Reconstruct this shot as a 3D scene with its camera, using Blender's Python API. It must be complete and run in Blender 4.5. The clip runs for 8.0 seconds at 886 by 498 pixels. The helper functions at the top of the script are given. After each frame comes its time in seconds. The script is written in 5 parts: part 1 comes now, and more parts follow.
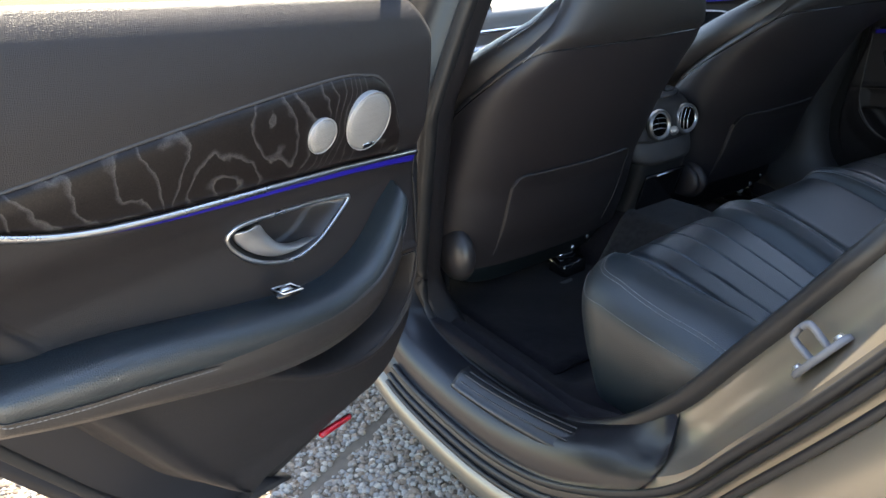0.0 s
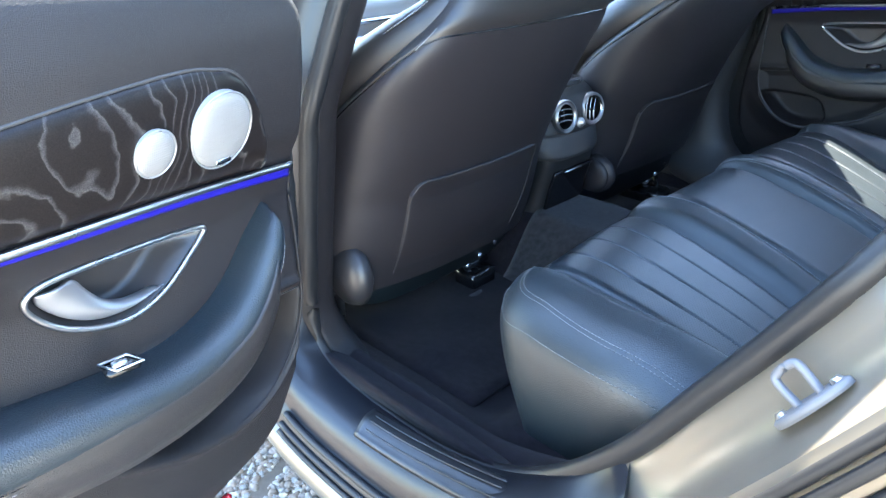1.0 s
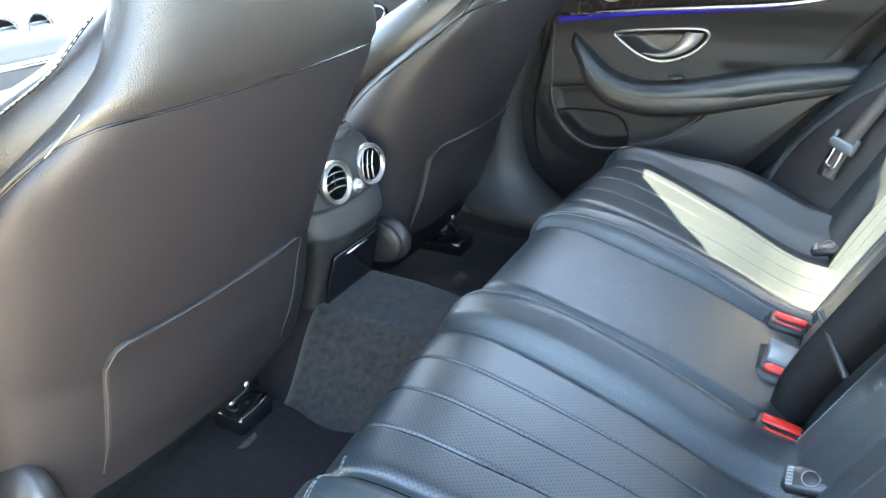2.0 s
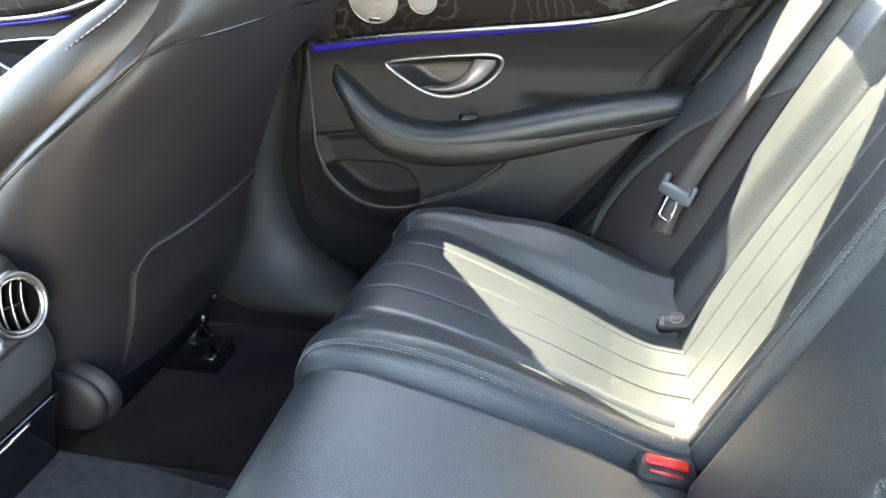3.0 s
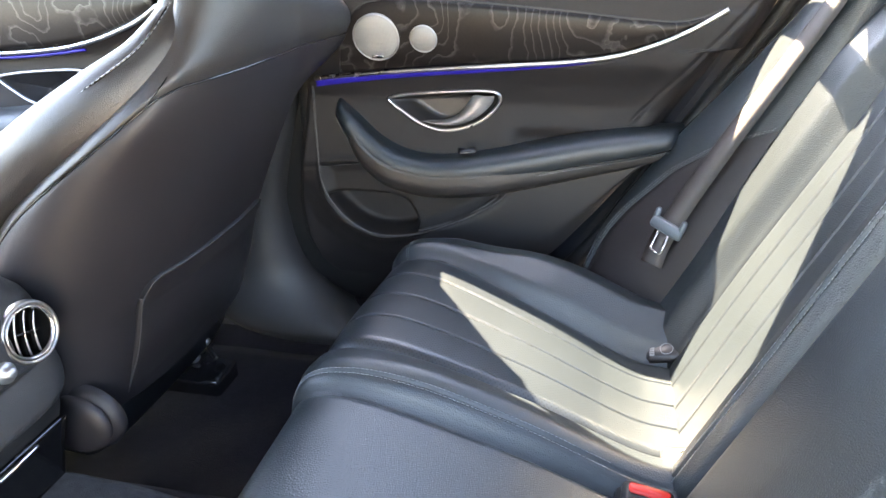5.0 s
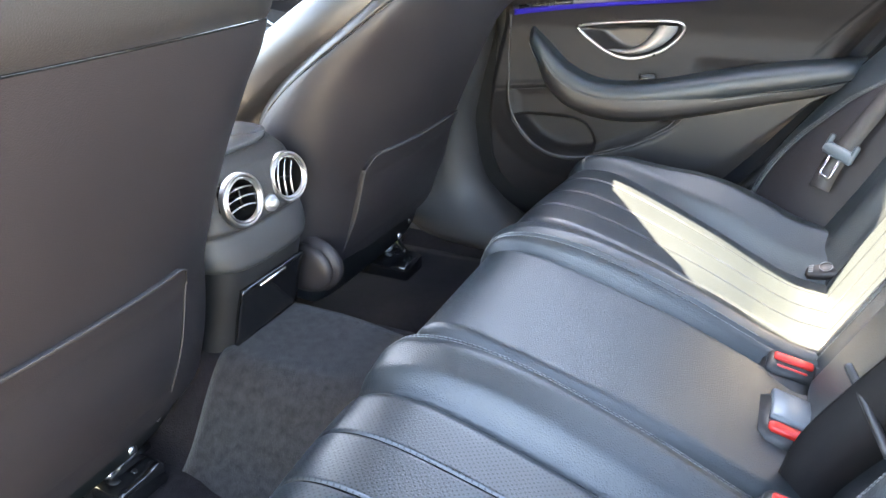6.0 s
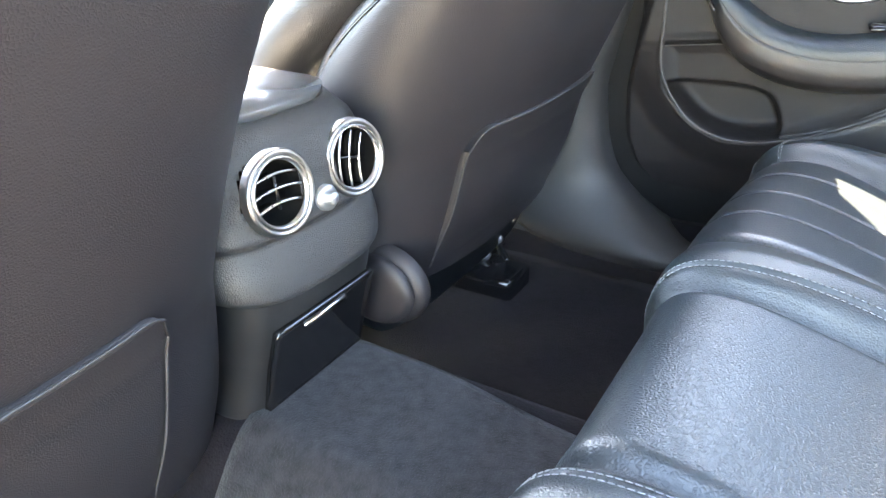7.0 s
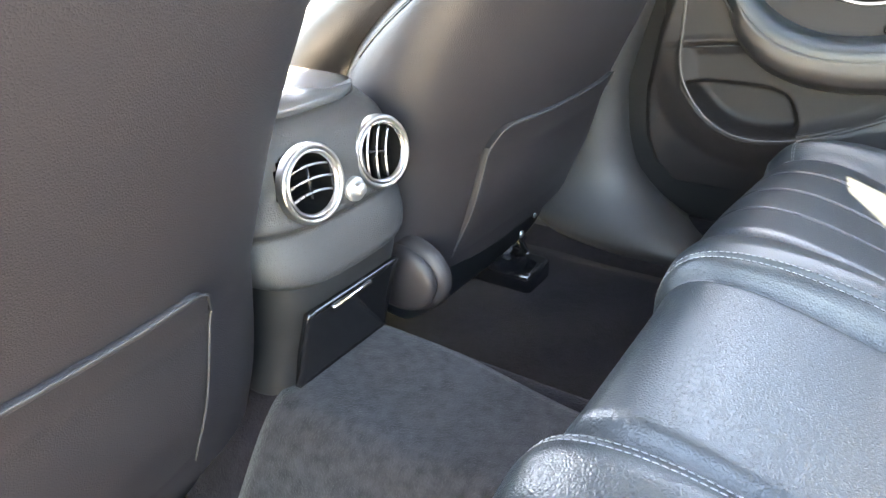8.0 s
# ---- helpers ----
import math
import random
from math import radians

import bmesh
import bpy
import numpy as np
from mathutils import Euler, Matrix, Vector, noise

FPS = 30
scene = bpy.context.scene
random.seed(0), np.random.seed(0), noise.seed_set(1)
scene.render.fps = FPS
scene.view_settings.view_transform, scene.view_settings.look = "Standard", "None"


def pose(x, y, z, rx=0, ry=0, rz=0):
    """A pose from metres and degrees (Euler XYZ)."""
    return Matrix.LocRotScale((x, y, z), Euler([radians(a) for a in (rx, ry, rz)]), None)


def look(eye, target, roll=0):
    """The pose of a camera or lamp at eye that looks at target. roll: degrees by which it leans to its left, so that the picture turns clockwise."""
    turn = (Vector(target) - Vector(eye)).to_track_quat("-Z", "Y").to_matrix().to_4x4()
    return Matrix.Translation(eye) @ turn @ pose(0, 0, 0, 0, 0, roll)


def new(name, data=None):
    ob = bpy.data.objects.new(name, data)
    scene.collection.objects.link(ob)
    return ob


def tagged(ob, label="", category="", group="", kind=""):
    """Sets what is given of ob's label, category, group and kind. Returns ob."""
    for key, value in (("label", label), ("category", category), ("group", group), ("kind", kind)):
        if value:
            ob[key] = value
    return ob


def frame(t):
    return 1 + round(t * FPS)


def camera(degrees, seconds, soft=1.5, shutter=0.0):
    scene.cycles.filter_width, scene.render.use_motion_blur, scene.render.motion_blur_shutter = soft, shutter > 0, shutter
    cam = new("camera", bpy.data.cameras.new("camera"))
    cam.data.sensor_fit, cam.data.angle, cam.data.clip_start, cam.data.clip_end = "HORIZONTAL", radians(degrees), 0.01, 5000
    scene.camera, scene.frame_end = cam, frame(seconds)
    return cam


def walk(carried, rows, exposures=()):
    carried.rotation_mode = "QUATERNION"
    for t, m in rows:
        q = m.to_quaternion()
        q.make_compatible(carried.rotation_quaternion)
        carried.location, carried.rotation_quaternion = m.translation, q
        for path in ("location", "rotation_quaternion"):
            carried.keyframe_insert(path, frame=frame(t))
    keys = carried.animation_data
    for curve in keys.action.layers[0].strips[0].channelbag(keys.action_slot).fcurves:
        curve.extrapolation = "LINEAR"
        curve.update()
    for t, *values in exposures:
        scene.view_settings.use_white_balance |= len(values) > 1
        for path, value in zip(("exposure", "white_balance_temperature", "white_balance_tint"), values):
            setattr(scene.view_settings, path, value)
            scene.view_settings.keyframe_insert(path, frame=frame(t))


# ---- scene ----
cam = camera(62.9, 8.0)
EXPOSURES = [(0.0, 2.4, 7000, 10), (0.25, 3.35, 6750, 9), (0.5, 3.75, 6700, 9), (1.0, 3.85, 6000, 6), (1.5, 4.6, 6400, 4), (2.0, 4.98, 7600, 3.5), (3.4, 4.78, 8450, 9.5), (5.5, 4.75, 8000, 15), (6.2, 5.45, 8300, 12), (7.0, 5.72, 8300, 10.5), (8.0, 5.85, 8950, 11)]
PATH = [
    (0, (1.191, -1.596, 1.218), (-0.289, -0.555, 0.366), -1.0),
    (0.5, (1.156, -1.588, 1.201), (-0.267, -0.477, 0.34), -0.8),
    (1, (1.019, -1.461, 1.168), (-0.273, -0.206, 0.298), -0.7),
    (1.3, (0.915, -1.316, 1.165), (-0.266, 0.045, 0.298), -0.8),
    (1.5, (0.857, -1.229, 1.165), (-0.238, 0.197, 0.288), -0.9),
    (2, (0.733, -1.038, 1.153), (-0.106, 0.548, 0.27), -1.1),
    (2.2, (0.674, -0.941, 1.147), (-0.014, 0.712, 0.256), -0.6),
    (3.3, (0.632, -0.505, 1.11), (0.346, 1.28, 0.255), -0.8),
    (3.5, (0.634, -0.494, 1.11), (0.388, 1.302, 0.264), -0.7),
    (4, (0.647, -0.479, 1.114), (0.449, 1.326, 0.277), -0.3),
    (4.2, (0.648, -0.48, 1.113), (0.452, 1.332, 0.289), -0.3),
    (5.3, (0.67, -0.732, 1.156), (0.179, 1.022, 0.331), -0.1),
    (5.5, (0.699, -0.817, 1.154), (0.127, 0.909, 0.321), -0.0),
    (6, (0.678, -0.822, 1.076), (-0.084, 0.816, 0.22), -0.4),
    (6.5, (0.537, -0.604, 0.978), (-0.331, 0.96, 0.084), -0.8),
    (7, (0.442, -0.498, 0.939), (-0.486, 1.029, 0.041), -0.6),
    (7.5, (0.428, -0.476, 0.93), (-0.531, 1.029, 0.027), -0.5),
    (8, (0.472, -0.535, 0.951), (-0.517, 0.953, 0.051), -0.9),
]
walk(cam, [(t, look(eye, target, roll)) for t, eye, target, roll in PATH], EXPOSURES)
# The rear cabin of a saloon car, its left rear door open.
# x runs to the rear of the car, y to its right, z up; the origin lies on the ground below the rear vents.

# ---- world and light ----
SUN_WAY = Vector((-0.49, 0.43, 1.0)).normalized()          # towards the sun
world = bpy.data.worlds.new("world")
scene.world = world
world.use_nodes = True
wn = world.node_tree
sky = wn.nodes.new("ShaderNodeTexSky")
sky.sky_type, sky.sun_disc = "NISHITA", False
sky.sun_elevation = math.asin(SUN_WAY.z)
sky.sun_rotation = math.atan2(SUN_WAY.x, SUN_WAY.y)
sky.air_density, sky.dust_density = 1.1, 0.6
wn.nodes["Background"].inputs["Strength"].default_value = 0.15
wn.links.new(sky.outputs["Color"], wn.nodes["Background"].inputs["Color"])
sun = new("sun", bpy.data.lights.new("sun", "SUN"))
sun.data.energy, sun.data.angle, sun.data.color = 4.3, radians(0.53), (1.0, 0.91, 0.76)
sun.matrix_world = look(SUN_WAY * 20, (0, 0, 0))


# ---- materials ----
def material(name, colour, rough=0.5, metal=0.0, spec=0.5, var=0.25, var_scale=6.0, grain=0.0, grain_scale=600.0,
             grain_kind="noise", coat=0.0, sheen=0.0, rough_var=0.1):
    """Base colour with slow stains and fine grain, both at real-world size, and a matching relief."""
    m = bpy.data.materials.new(name)
    m.use_nodes = True
    n, l = m.node_tree.nodes, m.node_tree.links
    b = n["Principled BSDF"]
    geo = n.new("ShaderNodeTexCoord")
    slow = n.new("ShaderNodeTexNoise")
    slow.inputs["Scale"].default_value, slow.inputs["Detail"].default_value = var_scale, 6.0
    l.new(geo.outputs["Object"], slow.inputs["Vector"])
    ramp = n.new("ShaderNodeMapRange")
    ramp.inputs["To Min"].default_value, ramp.inputs["To Max"].default_value = 1.0 - var, 1.0 + var
    l.new(slow.outputs["Fac"], ramp.inputs["Value"])
    mix = n.new("ShaderNodeVectorMath")
    mix.operation = "SCALE"
    mix.inputs[0].default_value = colour
    l.new(ramp.outputs["Result"], mix.inputs["Scale"])
    l.new(mix.outputs["Vector"], b.inputs["Base Color"])
    rr = n.new("ShaderNodeMapRange")
    rr.inputs["To Min"].default_value, rr.inputs["To Max"].default_value = max(rough - rough_var, 0.02), min(rough + rough_var, 1.0)
    l.new(slow.outputs["Fac"], rr.inputs["Value"])
    l.new(rr.outputs["Result"], b.inputs["Roughness"])
    b.inputs["Metallic"].default_value = metal
    b.inputs["Specular IOR Level"].default_value = spec
    b.inputs["Coat Weight"].default_value = coat
    b.inputs["Coat Roughness"].default_value = 0.06
    if sheen:
        b.inputs["Sheen Weight"].default_value = sheen
        b.inputs["Sheen Roughness"].default_value = 0.5
    if grain:
        if grain_kind == "cells":
            fine = n.new("ShaderNodeTexVoronoi")
            fine.feature = "DISTANCE_TO_EDGE"
            out = fine.outputs["Distance"]
        else:
            fine = n.new("ShaderNodeTexNoise")
            fine.inputs["Detail"].default_value = 4.0
            out = fine.outputs["Fac"]
        fine.inputs["Scale"].default_value = grain_scale
        l.new(geo.outputs["Object"], fine.inputs["Vector"])
        bump = n.new("ShaderNodeBump")
        bump.inputs["Strength"].default_value, bump.inputs["Distance"].default_value = grain, 0.0015
        l.new(out, bump.inputs["Height"])
        l.new(bump.outputs["Normal"], b.inputs["Normal"])
    return m


def wood_material():
    """Dark open-pored ash: near-black with pale wandering grain lines."""
    m = bpy.data.materials.new("open_pore_ash")
    m.use_nodes = True
    n, l = m.node_tree.nodes, m.node_tree.links
    b = n["Principled BSDF"]
    co = n.new("ShaderNodeTexCoord")
    mp = n.new("ShaderNodeMapping")
    mp.inputs["Scale"].default_value = (5.0, 1.0, 4.0)
    l.new(co.outputs["Object"], mp.inputs["Vector"])
    big = n.new("ShaderNodeTexNoise")
    big.inputs["Scale"].default_value, big.inputs["Detail"].default_value = 1.1, 2.0
    big.inputs["Roughness"].default_value = 0.42
    l.new(mp.outputs["Vector"], big.inputs["Vector"])
    mul = n.new("ShaderNodeMath")
    mul.operation = "MULTIPLY"
    mul.inputs[1].default_value = 17.0
    l.new(big.outputs["Fac"], mul.inputs[0])
    sep = n.new("ShaderNodeSeparateXYZ")
    l.new(co.outputs["Object"], sep.inputs["Vector"])
    along = n.new("ShaderNodeMath")
    along.operation = "MULTIPLY_ADD"
    along.inputs[1].default_value = 24.0
    l.new(sep.outputs["X"], along.inputs[0])
    l.new(mul.outputs[0], along.inputs[2])
    ripple = n.new("ShaderNodeTexNoise")
    ripple.inputs["Scale"].default_value, ripple.inputs["Detail"].default_value = 38.0, 2.0
    l.new(co.outputs["Object"], ripple.inputs["Vector"])
    wav = n.new("ShaderNodeMath")
    wav.operation = "ADD"
    l.new(along.outputs[0], wav.inputs[0])
    l.new(ripple.outputs["Fac"], wav.inputs[1])
    fr = n.new("ShaderNodeMath")
    fr.operation = "FRACT"
    l.new(wav.outputs[0], fr.inputs[0])
    ramp = n.new("ShaderNodeValToRGB")
    e = ramp.color_ramp.elements
    e[0].position, e[0].color = 0.0, (0.055, 0.052, 0.050, 1)
    e[1].position, e[1].color = 0.20, (0.012, 0.0095, 0.0092, 1)
    e.new(0.06).color = (0.040, 0.036, 0.036, 1)
    e.new(0.94).color = (0.012, 0.0095, 0.0092, 1)
    e.new(1.0).color = (0.065, 0.060, 0.056, 1)
    l.new(fr.outputs[0], ramp.inputs["Fac"])
    pore = n.new("ShaderNodeTexNoise")
    pore.inputs["Scale"].default_value, pore.inputs["Detail"].default_value = 900.0, 3.0
    l.new(co.outputs["Object"], pore.inputs["Vector"])
    mr = n.new("ShaderNodeMapRange")
    mr.inputs["From Min"].default_value, mr.inputs["From Max"].default_value = 0.35, 0.65
    mr.inputs["To Min"].default_value, mr.inputs["To Max"].default_value = 0.6, 1.35
    l.new(pore.outputs["Fac"], mr.inputs["Value"])
    sc = n.new("ShaderNodeVectorMath")
    sc.operation = "SCALE"
    l.new(ramp.outputs["Color"], sc.inputs[0])
    l.new(mr.outputs["Result"], sc.inputs["Scale"])
    l.new(sc.outputs["Vector"], b.inputs["Base Color"])
    b.inputs["Roughness"].default_value = 0.38
    b.inputs["Specular IOR Level"].default_value = 0.25
    bump = n.new("ShaderNodeBump")
    bump.inputs["Strength"].default_value, bump.inputs["Distance"].default_value = 0.25, 0.0008
    l.new(ramp.outputs["Color"], bump.inputs["Height"])
    l.new(bump.outputs["Normal"], b.inputs["Normal"])
    return m


def glow_material(name, colour, strength):
    m = bpy.data.materials.new(name)
    m.use_nodes = True
    b = m.node_tree.nodes["Principled BSDF"]
    b.inputs["Base Color"].default_value = (*colour, 1)
    b.inputs["Emission Color"].default_value = (*colour, 1)
    b.inputs["Emission Strength"].default_value = strength
    return m


def grille_material():
    """Perforated metal: rings of small holes."""
    m = material("perforated_metal", (0.36, 0.355, 0.345), 0.46, 0.5, var=0.10, var_scale=40)
    n, l = m.node_tree.nodes, m.node_tree.links
    b = n["Principled BSDF"]
    co = n["Texture Coordinate"]
    v = n.new("ShaderNodeTexVoronoi")
    v.inputs["Scale"].default_value, v.inputs["Randomness"].default_value = 420.0, 0.0
    l.new(co.outputs["Object"], v.inputs["Vector"])
    bump = n.new("ShaderNodeBump")
    bump.inputs["Strength"].default_value, bump.inputs["Distance"].default_value = 0.8, 0.0010
    l.new(v.outputs["Distance"], bump.inputs["Height"])
    l.new(bump.outputs["Normal"], b.inputs["Normal"])
    return m


def pebble_material():
    m = material("pebble", (0.40, 0.36, 0.31), 0.75, var=0.22, var_scale=90, grain=0.4, grain_scale=900)
    n, l = m.node_tree.nodes, m.node_tree.links
    geo = n.new("ShaderNodeNewGeometry")
    ramp = n.new("ShaderNodeValToRGB")
    e = ramp.color_ramp.elements
    e[0].position, e[0].color = 0.0, (0.17, 0.125, 0.09, 1)
    e[1].position, e[1].color = 1.0, (0.42, 0.36, 0.29, 1)
    e.new(0.35).color = (0.27, 0.20, 0.145, 1)
    e.new(0.7).color = (0.26, 0.245, 0.225, 1)
    l.new(geo.outputs["Random Per Island"], ramp.inputs["Fac"])
    mix = [x for x in n if x.type == "VECT_MATH"][0]
    l.new(ramp.outputs["Color"], mix.inputs[0])
    return m


def perforated_material():
    """The seats' leather with rows of pinholes across it."""
    m = material("perforated_leather", (0.0150, 0.0215, 0.027), 0.38, spec=0.8, var=0.18, grain=0.24, grain_scale=320, grain_kind="cells", rough_var=0.05)
    n, l = m.node_tree.nodes, m.node_tree.links
    co = n["Texture Coordinate"]
    v = n.new("ShaderNodeTexVoronoi")
    v.voronoi_dimensions = "2D"
    v.inputs["Scale"].default_value, v.inputs["Randomness"].default_value = 210.0, 0.0
    turn = n.new("ShaderNodeMapping")
    turn.inputs["Rotation"].default_value = (0, 0, radians(45))
    l.new(co.outputs["Object"], turn.inputs["Vector"])
    l.new(turn.outputs["Vector"], v.inputs["Vector"])
    hole = n.new("ShaderNodeMapRange")
    hole.inputs["From Min"].default_value, hole.inputs["From Max"].default_value = 0.17, 0.25
    hole.inputs["To Min"].default_value = 0.62
    l.new(v.outputs["Distance"], hole.inputs["Value"])
    tint = [x for x in n if x.type == "VECT_MATH"][0]
    dark = n.new("ShaderNodeVectorMath")
    dark.operation = "SCALE"
    l.new(tint.outputs["Vector"], dark.inputs[0])
    l.new(hole.outputs["Result"], dark.inputs["Scale"])
    l.new(dark.outputs["Vector"], n["Principled BSDF"].inputs["Base Color"])
    gloss = n.new("ShaderNodeMath")
    gloss.operation = "MULTIPLY"
    gloss.inputs[1].default_value = 0.85
    l.new(hole.outputs["Result"], gloss.inputs[0])
    l.new(gloss.outputs[0], n["Principled BSDF"].inputs["Specular IOR Level"])
    return m


LEATHER = material("black_leather", (0.0165, 0.0232, 0.028), 0.39, spec=0.8, var=0.22, grain=0.46, grain_scale=320, grain_kind="cells", rough_var=0.05)
PERFO = perforated_material()
SHELL = material("soft_seat_shell", (0.0240, 0.0208, 0.0228), 0.43, spec=0.48, var=0.14, grain=0.35, grain_scale=480, grain_kind="cells", rough_var=0.04)
UPPER = material("grained_back_leather", (0.026, 0.023, 0.0225), 0.36, spec=0.7, var=0.15, grain=0.4, grain_scale=420, grain_kind="cells", rough_var=0.05)
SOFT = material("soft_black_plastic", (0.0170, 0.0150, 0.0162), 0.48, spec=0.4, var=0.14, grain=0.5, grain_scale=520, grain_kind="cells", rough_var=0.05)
PLASTIC = material("dark_plastic", (0.026, 0.0245, 0.0260), 0.36, spec=0.6, var=0.15, grain=0.12, grain_scale=900, rough_var=0.06)
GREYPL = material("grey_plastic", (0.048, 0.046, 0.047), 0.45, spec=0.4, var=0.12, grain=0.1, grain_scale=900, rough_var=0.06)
GLOSSBLK = material("gloss_black", (0.008, 0.008, 0.009), 0.12, spec=0.5, var=0.1, rough_var=0.04)
RUBBER = material("rubber_seal", (0.018, 0.018, 0.019), 0.42, spec=0.4, var=0.2, grain=0.1, grain_scale=300, rough_var=0.08)
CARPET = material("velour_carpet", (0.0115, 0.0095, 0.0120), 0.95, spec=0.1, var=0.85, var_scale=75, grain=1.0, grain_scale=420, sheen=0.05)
TUNNEL = material("grey_velour_mat", (0.032, 0.0305, 0.033), 0.95, spec=0.1, var=0.85, var_scale=75, grain=1.0, grain_scale=420, sheen=0.12)
STITCH = material("pale_thread", (0.25, 0.26, 0.265), 0.8, var=0.1)
CHROME = material("satin_chrome", (0.56, 0.56, 0.57), 0.28, 1.0, var=0.05, rough_var=0.05)
BRIGHT = material("polished_chrome", (0.80, 0.80, 0.80), 0.08, 1.0, var=0.03, rough_var=0.04)
STEEL = material("bright_steel", (0.66, 0.67, 0.70), 0.28, 1.0, var=0.1, grain=0.1, grain_scale=300)
BRUSHED = material("brushed_aluminium", (0.50, 0.50, 0.52), 0.32, 1.0, var=0.08, var_scale=30, rough_var=0.08)
PAINT = material("metallic_beige_paint", (0.25, 0.219, 0.173), 0.38, 0.6, var=0.04, grain=0.04, grain_scale=2500, coat=0.35, rough_var=0.04)
WEBBING = material("belt_webbing", (0.088, 0.083, 0.082), 0.7, spec=0.3, var=0.15, grain=0.5, grain_scale=900)
REDPL = material("red_plastic", (0.60, 0.022, 0.015), 0.35, spec=0.5, var=0.1)
REDLENS = material("red_reflector", (0.55, 0.01, 0.02), 0.15, spec=0.6, var=0.1, coat=1.0)
SILLCOV = material("dark_sill_plastic", (0.012, 0.0135, 0.018), 0.30, spec=0.5, var=0.15, grain=0.08, grain_scale=700, rough_var=0.05)
PALEPL = material("pale_grey_plastic", (0.11, 0.135, 0.155), 0.35, spec=0.5, var=0.08)
CREAM = material("light_dashboard_skin", (0.50, 0.49, 0.46), 0.5, spec=0.4, var=0.08, grain=0.2, grain_scale=600, grain_kind="cells")
HEADLINER = material("headliner_cloth", (0.20, 0.195, 0.19), 0.95, spec=0.1, var=0.1, grain=0.4, grain_scale=900)
PRINT = material("pale_print", (0.25, 0.255, 0.26), 0.7, var=0.1)
# paler than the lining: highlights along its ridges and seam, put into the colour
EDGING = material("edge_highlight", (0.075, 0.072, 0.072), 0.45, var=0.2, var_scale=25)
SATIN = material("satin_silver", (0.52, 0.52, 0.53), 0.45, 0.9, var=0.06)
CAPPL = material("smooth_console_cap", (0.10, 0.10, 0.105), 0.24, spec=0.8, var=0.1, rough_var=0.05)
RINGMET = material("vent_chrome", (0.40, 0.40, 0.40), 0.38, 1.0, var=0.05, rough_var=0.05)
PALEMET = material("matte_zinc", (0.17, 0.17, 0.18), 0.55, 0.2, var=0.12, var_scale=25)
SILLMET = material("dull_sill_aluminium", (0.060, 0.063, 0.070), 0.36, 0.7, var=0.35, var_scale=18, grain=0.15, grain_scale=500)
DARKWEB = material("black_webbing", (0.011, 0.010, 0.011), 0.62, spec=0.3, var=0.15, grain=0.5, grain_scale=900)
BED = material("brown_mortar", (0.17, 0.135, 0.10), 0.95, var=0.35, var_scale=40, grain=0.7, grain_scale=400)
HOUSING = material("grained_console_plastic", (0.040, 0.040, 0.042), 0.40, spec=0.5, var=0.15, grain=0.6, grain_scale=450, grain_kind="cells", rough_var=0.05)
# near-black for the vents' depths and for the shade in the seat pleats
VOID = material("dark_void", (0.004, 0.004, 0.004), 0.9, spec=0.1)
WOOD = wood_material()
GRILLE = grille_material()
BLUE = glow_material("blue_light_guide", (0.010, 0.006, 0.25), 0.009)
PEBBLE = pebble_material()
MORTAR = material("washed_concrete", (0.56, 0.49, 0.40), 0.9, var=0.25, var_scale=30, grain=0.7, grain_scale=300)
GRASS = material("lawn", (0.09, 0.14, 0.03), 0.9, var=0.5, var_scale=3, grain=0.8, grain_scale=60)


# ---- building helpers ----
def mk(name, V, F, mat, parent=None, label="", smooth=True, tidy=True):
    """One mesh object from points and faces."""
    me = bpy.data.meshes.new(name)
    me.from_pydata([tuple(v) for v in V], [], [tuple(f) for f in F])
    if tidy:
        bm = bmesh.new()
        bm.from_mesh(me)
        bmesh.ops.recalc_face_normals(bm, faces=bm.faces)
        bm.to_mesh(me)
        bm.free()
    me.polygons.foreach_set("use_smooth", [smooth] * len(me.polygons))
    me.materials.append(mat)
    ob = new(name, me)
    if parent is not None:
        ob.parent = parent
    if label:
        ob["label"] = label
    return ob


def thing(name, at, label, category, group="", kind=""):
    """An empty at a thing's base; its parts' points stay in car coordinates."""
    ob = new(name)
    ob.location = at
    tagged(ob, label, category, group, kind)
    return ob


def put(name, VF, mat, parent=None, label="", smooth=True):
    """A part whose points are in car coordinates, hung under an empty or another part."""
    V, F = VF
    ob = mk(name, V, F, mat, None, label, smooth)
    if parent is not None:
        ob.parent = parent
        base = Vector((0, 0, 0))
        p = parent
        while p is not None:
            base += p.location
            p = p.parent
        ob.location = -base
    return ob


def spline(pts, per=8, closed=False):
    """Catmull-Rom through the points."""
    P = [Vector(p) for p in pts]
    n = len(P)
    out = []
    for i in range(n if closed else n - 1):
        a, b, c, d = (P[(i + k) % n] if closed else P[min(max(i + k, 0), n - 1)] for k in (-1, 0, 1, 2))
        for j in range(per):
            t = j / per
            out.append(0.5 * (2 * b + (c - a) * t + (2 * a - 5 * b + 4 * c - d) * t * t + (3 * b - 3 * c + d - a) * t ** 3))
    if not closed:
        out.append(P[-1])
    return out


def lerp(table, x):
    """Smooth value at x from a table of (x, value)."""
    if x <= table[0][0]:
        return table[0][1]
    for (x0, v0), (x1, v1) in zip(table, table[1:]):
        if x <= x1:
            t = (x - x0) / (x1 - x0)
            return v0 + (v1 - v0) * t
    return table[-1][1]


def soft(table, x, r=0.02):
    """The table's value, its corners rounded over r."""
    return sum(lerp(table, x + r * k) * w for k, w in ((-1, 1), (-0.5, 2), (0, 3), (0.5, 2), (1, 1))) / 9


